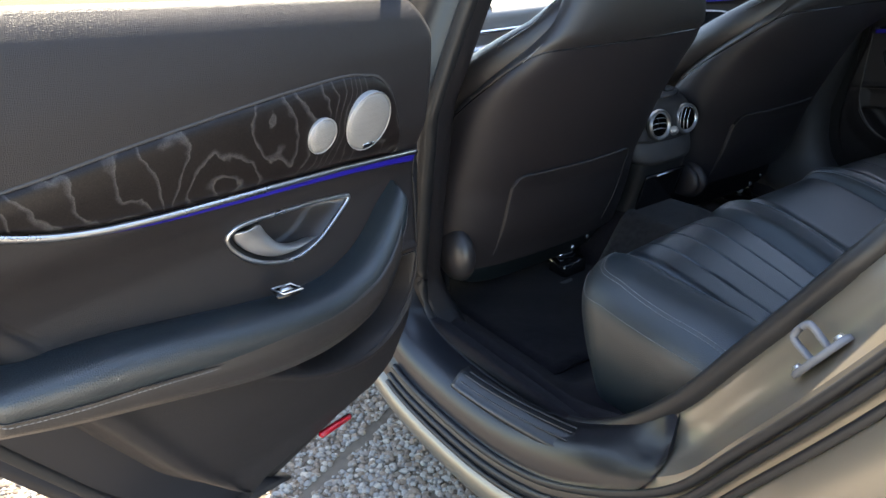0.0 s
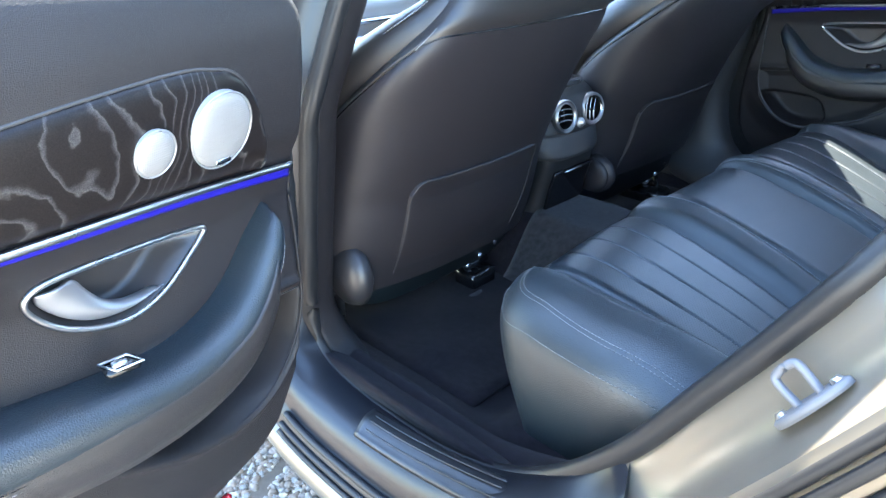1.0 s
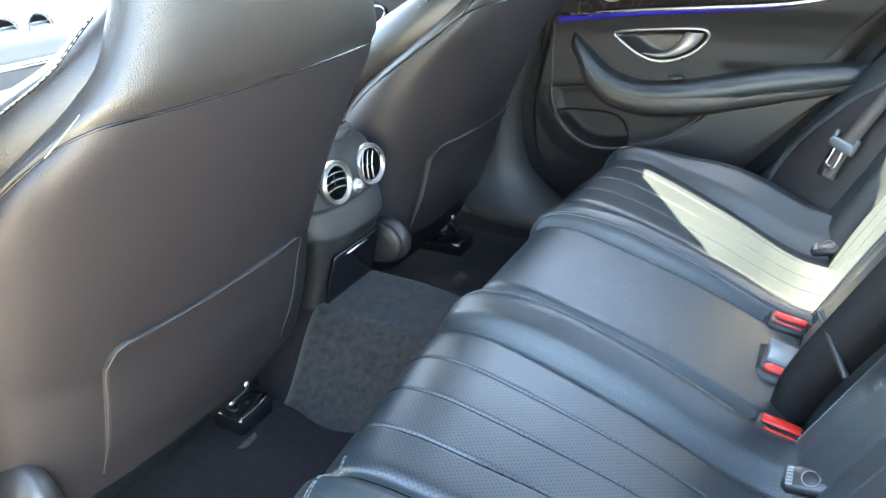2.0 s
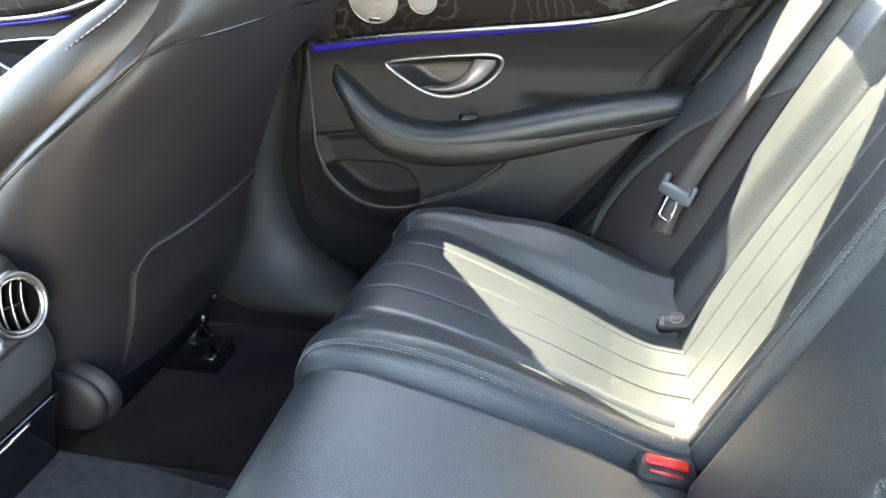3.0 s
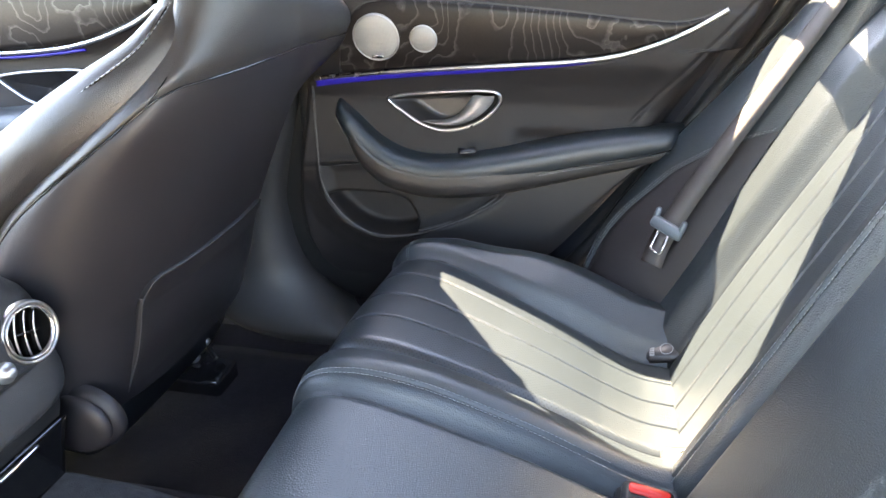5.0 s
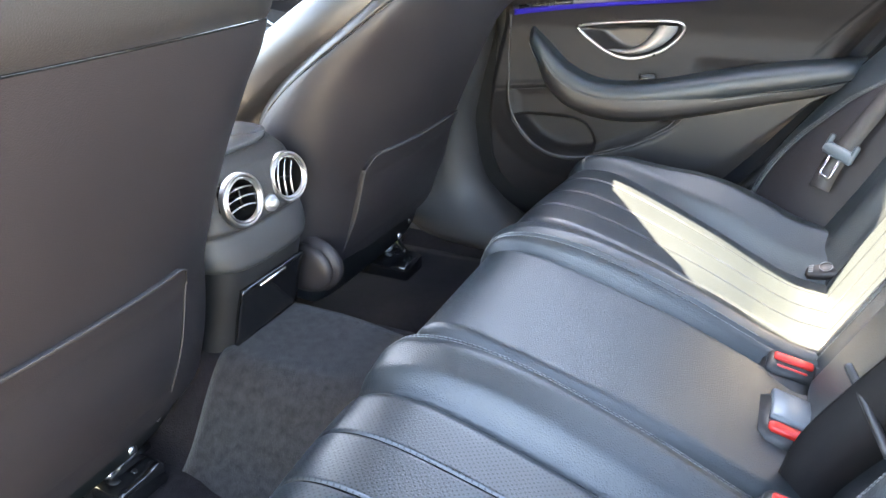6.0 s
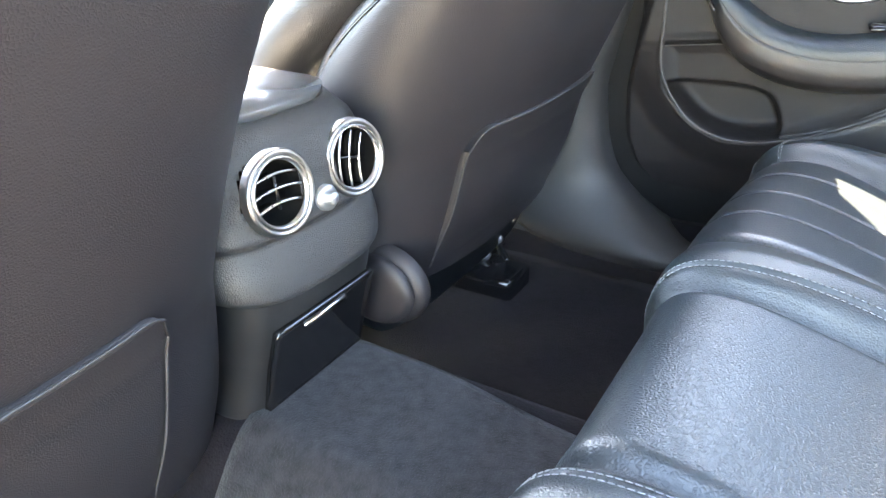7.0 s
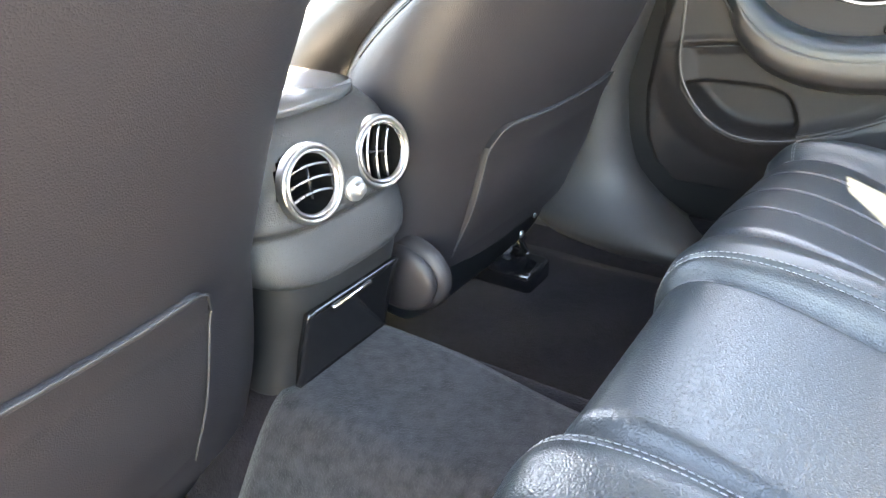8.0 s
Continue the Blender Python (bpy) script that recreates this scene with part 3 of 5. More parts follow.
def car_door(side, label, is_open):
    """A rear door: s is the side of the car; points are those of the closed door."""
    door = thing("car_door", (0.0, 0.0, 0.0), label, "car door", "rear doors")
    s = side

    def add(name, VF, mat, parent=None, label="", smooth=True):
        V, F = VF
        return mk(name, [(x, s * y, z) for x, y, z in V], F, mat, parent or door, label, smooth)

    # lining, with its pocket, its step and its seams
    strip_line = outline_x(STRIP)

    def lining(u, v):
        z = 0.375 + 0.725 * v
        zt = z
        lowcut = lerp(LOWCUT_SHUT, z) if not is_open else lerp([(0.375, 0.52), (0.42, 0.46), (0.44, 0.36), (0.47, 0.22), (0.50, 0.175), (0.576, 0.135), (0.686, 0.114), (0.833, 0.108), (1.06, 0.108), (1.10, 0.135)], z)
        rear = max(arch_x(z) - 0.052, lowcut + 0.02) if z < 0.95 else arch_x(z) - 0.02
        x = lowcut + (rear - lowcut) * u
        y = door_y(z) + 0.030 * step(u, 0.955, 1.0) ** 1.5 - 0.006 * bell(u, 0.94, 0.03)
        e = edge_far(POCKET, x, z)
        y += (0.020 if is_open else 0.010) * step(e, -0.004, 0.022)
        y -= 0.006 * bell(e, -0.006, 0.006)
        y += (0.055 * step(edge_far(POUCH_OPEN, x, z), 0.0, 0.016) if is_open else 0.040 * step(edge_far(POUCH_SHUT, x, z), -0.001, 0.011))
        y += 0.022 * step(-e, 0.010, 0.075) * (1 - step(z, 0.60, 0.74)) * (0 if is_open else 1)
        if not is_open:
            y += 0.009 * step(z - 0.689 - 0.268 * (x - 0.526), -0.001, 0.006) * step(x, 0.505, 0.535) * (1 - step(z, 0.77, 0.80))
        be = edge_far(BEZEL_P, x, z)
        y += 0.040 * step(be, 0.0, 0.018)
        y += 0.003 * bell(z, 0.694 + 0.12 * (x - 0.108) if x < 0.26 else -9, 0.0035)
        y += 0.004 * bell((x - 0.739) - (z - 0.829) * 0.80, 0, 0.004) * step(z, 0.80, 0.83)
        y += 0.010 * (1 - step(u, 0.0, 0.025)) ** 2
        top = height_at(strip_line, x)
        y -= 0.004 * step(z, 0.80, top - 0.012) * (1 - step(z, top - 0.008, top + 0.002))
        if is_open:
            zt += (0.010 + 0.075 * max(x - 0.12, 0)) * step(z, 1.03, 1.10)
        return (x, y, zt)
    panel = add("lining", slab(lining, 200, 160, (0, 0.035, 0)), SOFT, label="soft black plastic door lining with storage pocket")

    # on the closed door this pale tube stands for the highlight along the ridge
    add("pocket_edge", tube([(p.x, door_y(p.z) - (0.0 if is_open else 0.0045), p.z) for p in outline_x([(0.116, 0.86), (0.115, 0.80), (0.117, 0.735), (0.120, 0.665), (0.145, 0.612), (0.190, 0.570), (0.25, 0.552), (0.33, 0.564), (0.42, 0.603), (0.49, 0.648), (0.525, 0.694)], 8)], 0.0024, 6), SOFT if is_open else EDGING)
    add("lining_seam", tube([(x, door_y(0.70) - 0.001, 0.694 + 0.12 * (x - 0.108)) for x in (0.122, 0.16, 0.20, 0.24)], 0.0012, 5), EDGING)

    # outer shell with a rounded edge
    def shell(u, v):
        z = 0.36 + 0.76 * v
        front = lerp([(0.36, 0.50), (0.40, 0.42), (0.44, 0.24), (0.50, 0.13), (0.60, 0.09), (0.75, 0.07), (1.12, 0.07)], z)
        return (front + (max(arch_x(z) + 0.062, front + 0.02) - front) * u, 0.845 + 0.045 * math.sin(math.pi * min(v * 1.1, 1.0)) - lean(z) * 0.4, z)
    add("outer_shell", slab(shell, 30, 40, (0, 0.02, 0)), PAINT, label="metallic beige painted door skin")
    add("inner_panel", slab(lambda u, v: (arch_x(0.37 + 0.70 * v) - 0.075 + 0.125 * u, 0.797 + 0.014 * u, 0.37 + 0.70 * v), 6, 40, (0, 0.02, 0)), SILLCOV, label="dark painted inner door panel")
    add("rear_seal", tube([(arch_x(0.37 + 0.70 * k / 40) + 0.022, 0.812, 0.37 + 0.70 * k / 40) for k in range(41)], 0.009, 8), RUBBER, label="black rubber seal")
    rim = [(0.50, 0.83, 0.385), (0.40, 0.825, 0.405), (0.24, 0.82, 0.45), (0.135, 0.815, 0.52), (0.105, 0.81, 0.62), (0.088, 0.80, 0.75), (0.088, 0.795, 0.95), (0.092, 0.79, 1.08)]
    add("edge_seal", tube(spline(rim, 8), 0.022, 10), RUBBER, label="black rubber seal along the door edge")
    fore = 0.055 if is_open else 0.0
    post = [(0.110 + fore, 0.752, 1.07), (0.108 + fore, 0.740, 1.14), (0.130 + fore, 0.69, 1.28), (0.185 + fore, 0.615, 1.365), (0.30, 0.560, 1.398), (0.60, 0.575, 1.398), (0.80, 0.605, 1.37), (0.92, 0.675, 1.28), (0.985, 0.73, 1.16), (0.99, 0.755, 1.09)]
    add("window_surround", tube(spline(post, 6), 0.016, 8), GLOSSBLK, label="gloss black window surround")
    add("window_bar", tube([(0.79, 0.645, 1.37), (0.85, 0.69, 1.24), (0.905, 0.745, 1.09)], 0.024, 8), GLOSSBLK)
    if not is_open:
        add("window_seal", tube(spline([(0.12, 0.735, 1.095), (0.40, 0.735, 1.115), (0.75, 0.735, 1.128), (1.0, 0.735, 1.125)], 6), 0.012, 8), RUBBER)

    # ash trim, proud of the lining
    line_lo, line_hi = outline_x(STRIP), outline_x(WOODTOP)

    def ash(u, v):
        x = 0.183 + 0.675 * u
        lo = height_at(line_lo, x) + 0.003
        hi = max(height_at([p for p in line_hi], x), lo + 0.0015)
        if u < 0.12:
            k = (x - 0.183) / 0.081
            hi = lo + (1.022 - lo) * math.sqrt(max(1 - (1 - min(k, 1)) ** 2.2, 0.0))
            hi = max(hi, lo + 0.02)
        z = lo + (hi - lo) * v
        return (x, door_y(z) - 0.0045 - 0.004 * math.sin(math.pi * v) + 0.004 * (abs(2 * v - 1) ** 12), z)
    add("ash_trim", slab(ash, 120, 26, (0, 0.008, 0)), WOOD, label="dark open-pored ash trim with pale grain")
    border = [Vector(ash(i / 80, 1.0)) for i in range(81)]
    border = [Vector(ash(0, i / 8)) for i in range(9)] + border[1:]
    add("trim_edge", tube([p + Vector((0, 0.001, 0.001)) for p in border], 0.0022, 6), GREYPL)

    # satin strip, light guide under it
    Q = [p for p in line_lo if p.x > 0.125]
    add("satin_strip", tube([(p.x, door_y(p.z) - 0.0085, p.z) for p in Q], 0.0043, 8), CHROME, label="satin chrome strip")
    G = [p for p in Q if p.x < 0.66]
    add("light_guide", slab(lambda u, v: (lambda p: (p.x, door_y(p.z) - 0.0055 + 0.003 * v, p.z - 0.004 - 0.013 * v * (1 - 0.80 * u)))(G[round(u * (len(G) - 1))]), len(G), 4, (0, 0.004, 0)), BLUE, label="glowing blue ambient light guide")

    # loudspeaker covers
    for nm, cx, cz, r in (("speaker_cover", 0.262, 0.960, 0.043), ("tweeter_cover", 0.350, 0.960, 0.0245)):
        nrm = Vector((0, -1, -0.27))
        m = facing((cx, door_y(cz) - 0.0105, cz), nrm)
        cup = add(nm, moved(lathe([(0.0, 0.0035), (r * 0.5, 0.0033), (r * 0.86, 0.0022), (r * 0.95, 0.0005), (r, -0.002), (r, -0.008)], 48), m), GRILLE, label="perforated silver loudspeaker cover")
        ring = [tuple(m @ Vector((r * 1.0 * math.cos(a * math.pi / 24), r * math.sin(a * math.pi / 24), 0.0))) for a in range(48)]
        add("rim", tube(ring, 0.0011, 6, True), SATIN, cup)
        if nm == "speaker_cover":
            mm = m @ Matrix.Translation((0.0, -r * 0.80, 0.003))
            add("badge", moved(box(-0.011, 0.011, -0.003, 0.003, 0, 0.0015, 0.0006), mm), BRIGHT, cup, "small bright badge plate")

    # inner handle: bezel, bowl, lever
    bez = [(p.x, door_y(p.z) - 0.004, p.z) for p in spline([(x, 0, z) for x, z in BEZEL], 6, True)]
    bezel = add("handle_bezel", tube(bez, 0.0033, 8, True, 1.0, (0, 1, 0)), CHROME, label="satin chrome handle surround")
    bowl_c = Vector((0.385, 0, 0.822))

    def bowl(u, v):
        i = u * len(BEZEL_P)
        x, z = BEZEL_P[int(i) % len(BEZEL_P)]
        k = 1 - v
        px, pz = bowl_c.x + (x - bowl_c.x) * k, bowl_c.z + (z - bowl_c.z) * k
        return (px, door_y(pz) - 0.002 + 0.034 * step(v, 0.0, 0.45), pz)
    add("handle_bowl", grid(bowl, len(BEZEL_P), 10, loop_u=True), PLASTIC, bezel, "dark plastic recess")

    def lever(u, v):
        # a crescent from the bowl's lower front to its rear upper corner
        low = spline([(0.330, 0, 0.797), (0.375, 0, 0.790), (0.415, 0, 0.797), (0.448, 0, 0.815), (0.470, 0, 0.838), (0.474, 0, 0.853)], 6)
        up = spline([(0.330, 0, 0.798), (0.372, 0, 0.800), (0.402, 0, 0.812), (0.420, 0, 0.832), (0.432, 0, 0.850), (0.440, 0, 0.854)], 6)
        i = round(u * (len(low) - 1))
        p = low[i].lerp(up[i], v)
        return (p.x, door_y(p.z) - 0.004 + 0.012 * (1 - u) ** 2 - 0.007 * math.sin(math.pi * v), p.z)
    add("handle_lever", slab(lever, 31, 9, (0, 0.006, 0)), SATIN, bezel, "satin chrome lever")

    # arm rest that sweeps up to a grab handle at its front
    top = outline_x([(0.172, 0.838), (0.205, 0.812), (0.25, 0.772), (0.30, 0.747), (0.36, 0.738), (0.44, 0.748), (0.53, 0.768), (0.65, 0.796), (0.75, 0.812), (0.82, 0.818)], 7)
    bot = outline_x([(0.160, 0.820), (0.180, 0.780), (0.225, 0.728), (0.285, 0.694), (0.36, 0.682), (0.44, 0.688), (0.53, 0.704), (0.65, 0.733), (0.75, 0.757), (0.82, 0.780)], 7)
    outd = [(0.0, 0.026), (0.12, 0.050), (0.3, 0.066), (0.55, 0.072), (0.85, 0.070), (1.0, 0.060)]

    def armrest(u, v):
        i = round(u * (len(top) - 1))
        a, b = top[i], bot[i]
        d = lerp(outd, u) * (0.35 + 0.65 * step(min(u, 1 - u), 0.0, 0.05))
        ang = math.pi * v
        # v 0: top at the lining, v 1: bottom at the lining
        k = (1 - math.cos(ang)) / 2
        rad = math.sin(ang) ** 0.55
        return (a.x + (b.x - a.x) * k, door_y(0.80) + 0.012 - (d + 0.012) * rad, a.z + 0.010 * math.sin(ang) * (1 - k) + (b.z - a.z) * k - 0.004)
    arm = add("arm_rest", slab(armrest, 64, 26, (0, 0.004, 0)), LEATHER, label="black leather arm rest with stitched seam")
    seam = [Vector(armrest(i / 63, 0.66)) + Vector((0, -0.0012, 0)) for i in range(2, 62)]
    add("seam", tube(seam, 0.0011, 5), GLOSSBLK, arm)
    add("stitching", dashes([p + Vector((0, -0.0006, -0.0045)) for p in seam]), STITCH, arm, "pale stitching")

    # the body under the arm rest
    def under(u, v):
        i = 0.06 + 0.90 * u
        k = i * (len(bot) - 1)
        p = bot[int(k)].lerp(bot[min(int(k) + 1, len(bot) - 1)], k - int(k))
        fade = step(u, 0.0, 0.15) * (1 - 0.55 * step(u, 0.55, 1.0))
        d = lerp(outd, i)
        sect = ((0.034, d * 0.93), (0.010, d * 0.95), (-0.012, d * 0.88), (-0.030, d * 0.70), (-0.042, d * 0.42), (-0.046, 0.0), (-0.044, -0.012))
        m = v * (len(sect) - 1)
        a, b = sect[int(m)], sect[min(int(m) + 1, len(sect) - 1)]
        dz, dy = a[0] + (b[0] - a[0]) * (m - int(m)), a[1] + (b[1] - a[1]) * (m - int(m))
        return (p.x + 0.010 * (1 - step(u, 0.0, 0.3)), door_y(0.72) - dy * (0.6 + 0.4 * fade), p.z + (dz if dz > 0 else dz * fade * (1.0 if is_open else 0.55)) - 0.004)
    add("arm_rest_base", slab(under, 60, 19, (0, 0.004, 0)), UPPER, arm, "dark padded underside of the arm rest")

    # shelf of the arm rest and its window switch
    add("switch_base", moved(box(-0.018, 0.018, -0.009, 0.009, -0.006, 0.001), facing((0.43, 0.714, 0.764 if is_open else 0.758), (0.1, -0.55, 1), 6)), GLOSSBLK, arm)
    if is_open:
        add("window_switch", moved(join(tube([(-0.020, -0.006, 0.0015), (0.008, -0.007, 0.0015), (0.020, 0.006, 0.0015), (-0.008, 0.007, 0.0015)], 0.0016, 6, True), box(-0.006, 0.010, -0.004, 0.004, 0.0, 0.004, 0.0015)), facing((0.43, 0.714, 0.765), (0.1, -0.55, 1), 6)), CHROME, arm, "chrome-tipped window switch")

    # lower raised panel with its stepped upper edge
    stepline = outline_x([(0.30, 0.560), (0.40, 0.596), (0.47, 0.640), (0.50, 0.672), (0.528, 0.700), (0.60, 0.712), (0.75, 0.742), (0.90, 0.775), (1.0, 0.795)], 6)

    def lower(u, v):
        x = 0.30 + 0.48 * u
        hi = height_at(stepline, x)
        lo = lerp([(0.30, 0.53), (0.45, 0.46), (0.50, 0.47), (0.60, 0.54), (0.68, 0.64), (0.74, 0.72), (0.78, 0.75)], x)
        lo = min(lo, hi - 0.004)
        z = lo + (hi - lo) * v
        return (x, door_y(z) - 0.010 * step(1 - v, 0.0, 0.08) * step(v, 0, 0.3) * step(u, 0, 0.12) + 0.003, z)
    if not is_open:
        add("lower_panel", slab(lower, 70, 20, (0, 0.01, 0)), PLASTIC, label="hard dark plastic lower panel")
        # pale tube as the highlight on the stepped edge
        add("lower_edge", tube([Vector(lower(u / 60, 1.0)) + Vector((0, -0.004, 0)) for u in range(3, 61)], 0.0026, 6), EDGING)

    # red reflector low on the shut face
    if is_open:
        add("red_reflector", moved(box(-0.036, 0.036, -0.0055, 0.0055, -0.006, 0.006, 0.003), facing((0.312, 0.780, 0.428), (0, -1, 0.2), 0) @ Matrix.Rotation(radians(2), 4, "Z")), REDLENS, label="red reflector lamp")
    return door


car_door(1, "closed black-lined car door with ash trim and leather arm rest", False)
left_door = car_door(-1, "wide-open car door with dark ash trim and chrome handle", True)
HINGE = Vector((0.033, -0.972, 0))
SWING = Matrix.Translation((0.005, -0.965, -0.009)) @ Matrix.Rotation(radians(-73.6), 4, "Z") @ Matrix.Translation(-HINGE)
for hz in (0.55, 0.92):
    V, F = join(tube([(-0.06, -0.885, hz), (0.02, -0.945, hz), (0.075, -0.962, hz), (0.14, -0.975, hz)], 0.017, 10), tube([(0.02, -0.945, hz - 0.04), (0.02, -0.945, hz + 0.04)], 0.014, 10))
    mk("hinge_arm", [tuple(SWING.inverted() @ Vector(v)) for v in V], F, PAINT, left_door, "painted door hinge")
left_door.matrix_basis = SWING


# ---- rear bench ----
PLEATS = (0.485, 0.410, 0.337)
NOSE = spline([(0.400, 0, 0.33), (0.345, 0, 0.405), (0.303, 0, 0.475), (0.290, 0, 0.542), (0.318, 0, 0.588), (0.370, 0, 0.602), (0.45, 0, 0.588), (0.60, 0, 0.540), (0.74, 0, 0.482), (0.80, 0, 0.470), (0.87, 0, 0.468)], 10)


def cushion_relief(a, x):
    b = 0.254 + (a - 0.254) * (1.0 + 0.28 * step(x, 0.35, 0.80)) if a > 0.254 else a
    f = 0.5 + 0.5 * step(x, 0.33, 0.50)
    mid = 0.004 + 0.010 * step(x, 0.42, 0.74)
    bol = 0.024 + 0.046 * step(x, 0.36, 0.72)
    h = soft([(0, mid), (0.120, mid), (0.137, -0.018), (0.149, 0.016 * f), (0.183, 0.033 * f), (0.224, 0.020 * f), (0.249, -0.014), (0.268, 0.0), (0.545, 0.0), (0.565, -0.010), (0.585, bol * 0.45), (0.64, bol), (0.75, bol), (0.9, bol * 0.9)], b, 0.009)
    for p in PLEATS:
        h -= 0.0052 * bell(b, p, 0.0019)
    h -= 0.008 * bell(b, 0.560, 0.0035) + 0.008 * bell(b, 0.252, 0.0035)
    h -= 0.004 * bell(a, 0.163, 0.0022)
    return h


ROLL = 0.11                                                # radius of the cushion's rounded ends in plan
NOSE_K = max(k for k in range(40, 80) if NOSE[k].x <= NOSE[30].x + ROLL + 0.004)
ARC = [0.0] * len(NOSE)
for k in range(NOSE_K - 1, -1, -1):
    ARC[k] = ARC[k + 1] + (NOSE[k + 1] - NOSE[k]).length
CORE_X = NOSE[NOSE_K].x
END_L = 0.36
# the ends roll over gently to a seam, then fall steeply
ENDP = spline([(o, 0, z) for o, z in ((0, 0.600), (0.045, 0.594), (0.082, 0.576), (0.106, 0.548), (0.113, 0.515), (0.111, 0.45), (0.100, 0.39), (0.085, 0.33))], 6)
ENDA = [0.0]
for a, b in zip(ENDP, ENDP[1:]):
    ENDA.append(ENDA[-1] + (b - a).length)


def end_at(d):
    for k in range(len(ENDP) - 1):
        if d <= ENDA[k + 1]:
            return ENDP[k].lerp(ENDP[k + 1], (d - ENDA[k]) / (ENDA[k + 1] - ENDA[k]))
    return ENDP[-1]


def cushion_end(x):
    return lerp([(0.28, 0.69), (0.40, 0.702), (0.55, 0.702), (0.67, 0.690), (0.80, 0.665), (0.9, 0.65)], x) - ROLL


def nose_at(d):
    """The rolled edge at a length d of cloth from the flat top: how far out, how high."""
    for k in range(NOSE_K, 0, -1):
        if ARC[k - 1] >= d:
            t = (d - ARC[k]) / (ARC[k - 1] - ARC[k])
            p = NOSE[k].lerp(NOSE[k - 1], t)
            n = (NOSE[k - 1] - NOSE[k]).normalized()
            return CORE_X - p.x, p.z, Vector((n.z, 0, -n.x))
    return CORE_X - NOSE[0].x, NOSE[0].z, Vector((-1, 0, 0))


def cushion_f(u, v):
    # a cloth over a rounded block: the flat top, and the rolled edge round its front and ends
    c = 2 * u - 1
    a, s = abs(c), (-1 if c < 0 else 1)
    i = v * (len(NOSE) - 1)
    k = min(int(i), len(NOSE) - 2)
    p = NOSE[k].lerp(NOSE[k + 1], i - k)
    front = max(ARC[k] + (ARC[k + 1] - ARC[k]) * (i - k), 0.0)
    x = max(p.x, CORE_X) if k >= 45 else CORE_X
    core = cushion_end(x)
    y, side = (a / 0.86 * core, 0.0) if a <= 0.86 else (core, (a - 0.86) / 0.14 * END_L)
    d = math.hypot(front, side)
    h = cushion_relief(y, p.x)
    if d < 1e-6:
        return (x + 0.022 * step(y, 0.30, 0.62) * (1 - step(p.x, 0.36, 0.60)), s * y, p.z + h)
    out, z, n = nose_at(d)
    fx, fy = front / d, side / d
    e = sum((end_at(max(d + o, 0)) for o in (-0.008, 0.0, 0.008)), Vector((0, 0, 0))) / 3
    m = fy * fy * step(side, 0.0, 0.02)
    out, z = out * (1 - m) + e.x * m, z * (1 - m) + (e.z - 0.600 + NOSE[NOSE_K].z) * m
    base = p.z if front < 1e-6 else NOSE[NOSE_K].z
    z = 0.33 + (base - 0.33) * (z - 0.33) / (NOSE[NOSE_K].z - 0.33)
    lift = h * step(v, 0.26, 0.42)
    back = 0.022 * step(y, 0.30, 0.62) * (1 - step(p.x, 0.36, 0.60))
    qx, qy = x - fx * out, y + fy * out
    dip = 0.012 * (1 - step(y, 0.10, 0.16)) * step(front, 0.05, 0.14)
    return (qx + back + dip - lift * max(-n.x, 0) * fx * (1 - m), s * qy, z + lift * (max(n.z, 0) * (1 - m) + (1 - step(side, 0.0, 0.30)) * m))


bench = thing("rear_bench", (0.5, 0, 0.33), "black leather rear bench with pleated seat inserts", "car seat")
cush = put("seat_cushion", grid(cushion_f, 900, 96), LEATHER, bench, "black leather seat cushion with pleated inserts")
cush.data.materials.append(PERFO)
for q in cush.data.polygons:
    a = abs(q.center.y)
    if a > 0.254 and q.center.z > 0.50 and 0.254 + (a - 0.254) * (1.0 + 0.28 * step(q.center.x, 0.35, 0.80)) < 0.556:
        q.material_index = 1


def nose_run(y, x_end, lift=0.0006):
    """A line over the cushion along its inserts, from low on its front to x_end."""
    out = []
    n = 90
    for k in range(n):
        v = 0.20 + 0.80 * k / (n - 1)
        i = min(v * (len(NOSE) - 1), len(NOSE) - 1.001)
        p = NOSE[int(i)].lerp(NOSE[int(i) + 1], i - int(i))
        a = abs(y) if abs(y) < 0.254 else 0.254 + (abs(y) - 0.254) / (1.0 + 0.28 * step(p.x, 0.35, 0.80))
        u = 0.5 + 0.5 * (1 if y > 0 else -1) * 0.86 * a / cushion_end(max(p.x, CORE_X) if v > 0.45 else CORE_X)
        q = Vector(cushion_f(u, v))
        if q.x > x_end and v > 0.4:
            break
        top = step(v, 0.22, 0.42)
        out.append(q + Vector((-(1 - top), 0, top)) * lift)
    return out


def edge_run(s, table, lift=0.0009):
    """A line round the cushion's end: table of (share of width, v)."""
    out = []
    for p in spline([(a, b, 0) for a, b in table], 16):
        q = Vector(cushion_f(0.5 + 0.5 * s * p.x, p.y))
        e = 0.002
        du = Vector(cushion_f(0.5 + 0.5 * s * (p.x + e), p.y)) - Vector(cushion_f(0.5 + 0.5 * s * (p.x - e), p.y))
        dv = Vector(cushion_f(0.5 + 0.5 * s * p.x, p.y + e)) - Vector(cushion_f(0.5 + 0.5 * s * p.x, p.y - e))
        n = du.cross(dv)
        n = n.normalized() if n.length > 1e-9 else Vector((0, 0, 1))
        if n.z < 0 or (abs(n.z) < 0.05 and n.x > 0):
            n = -n
        out.append(q + n * lift)
    return out


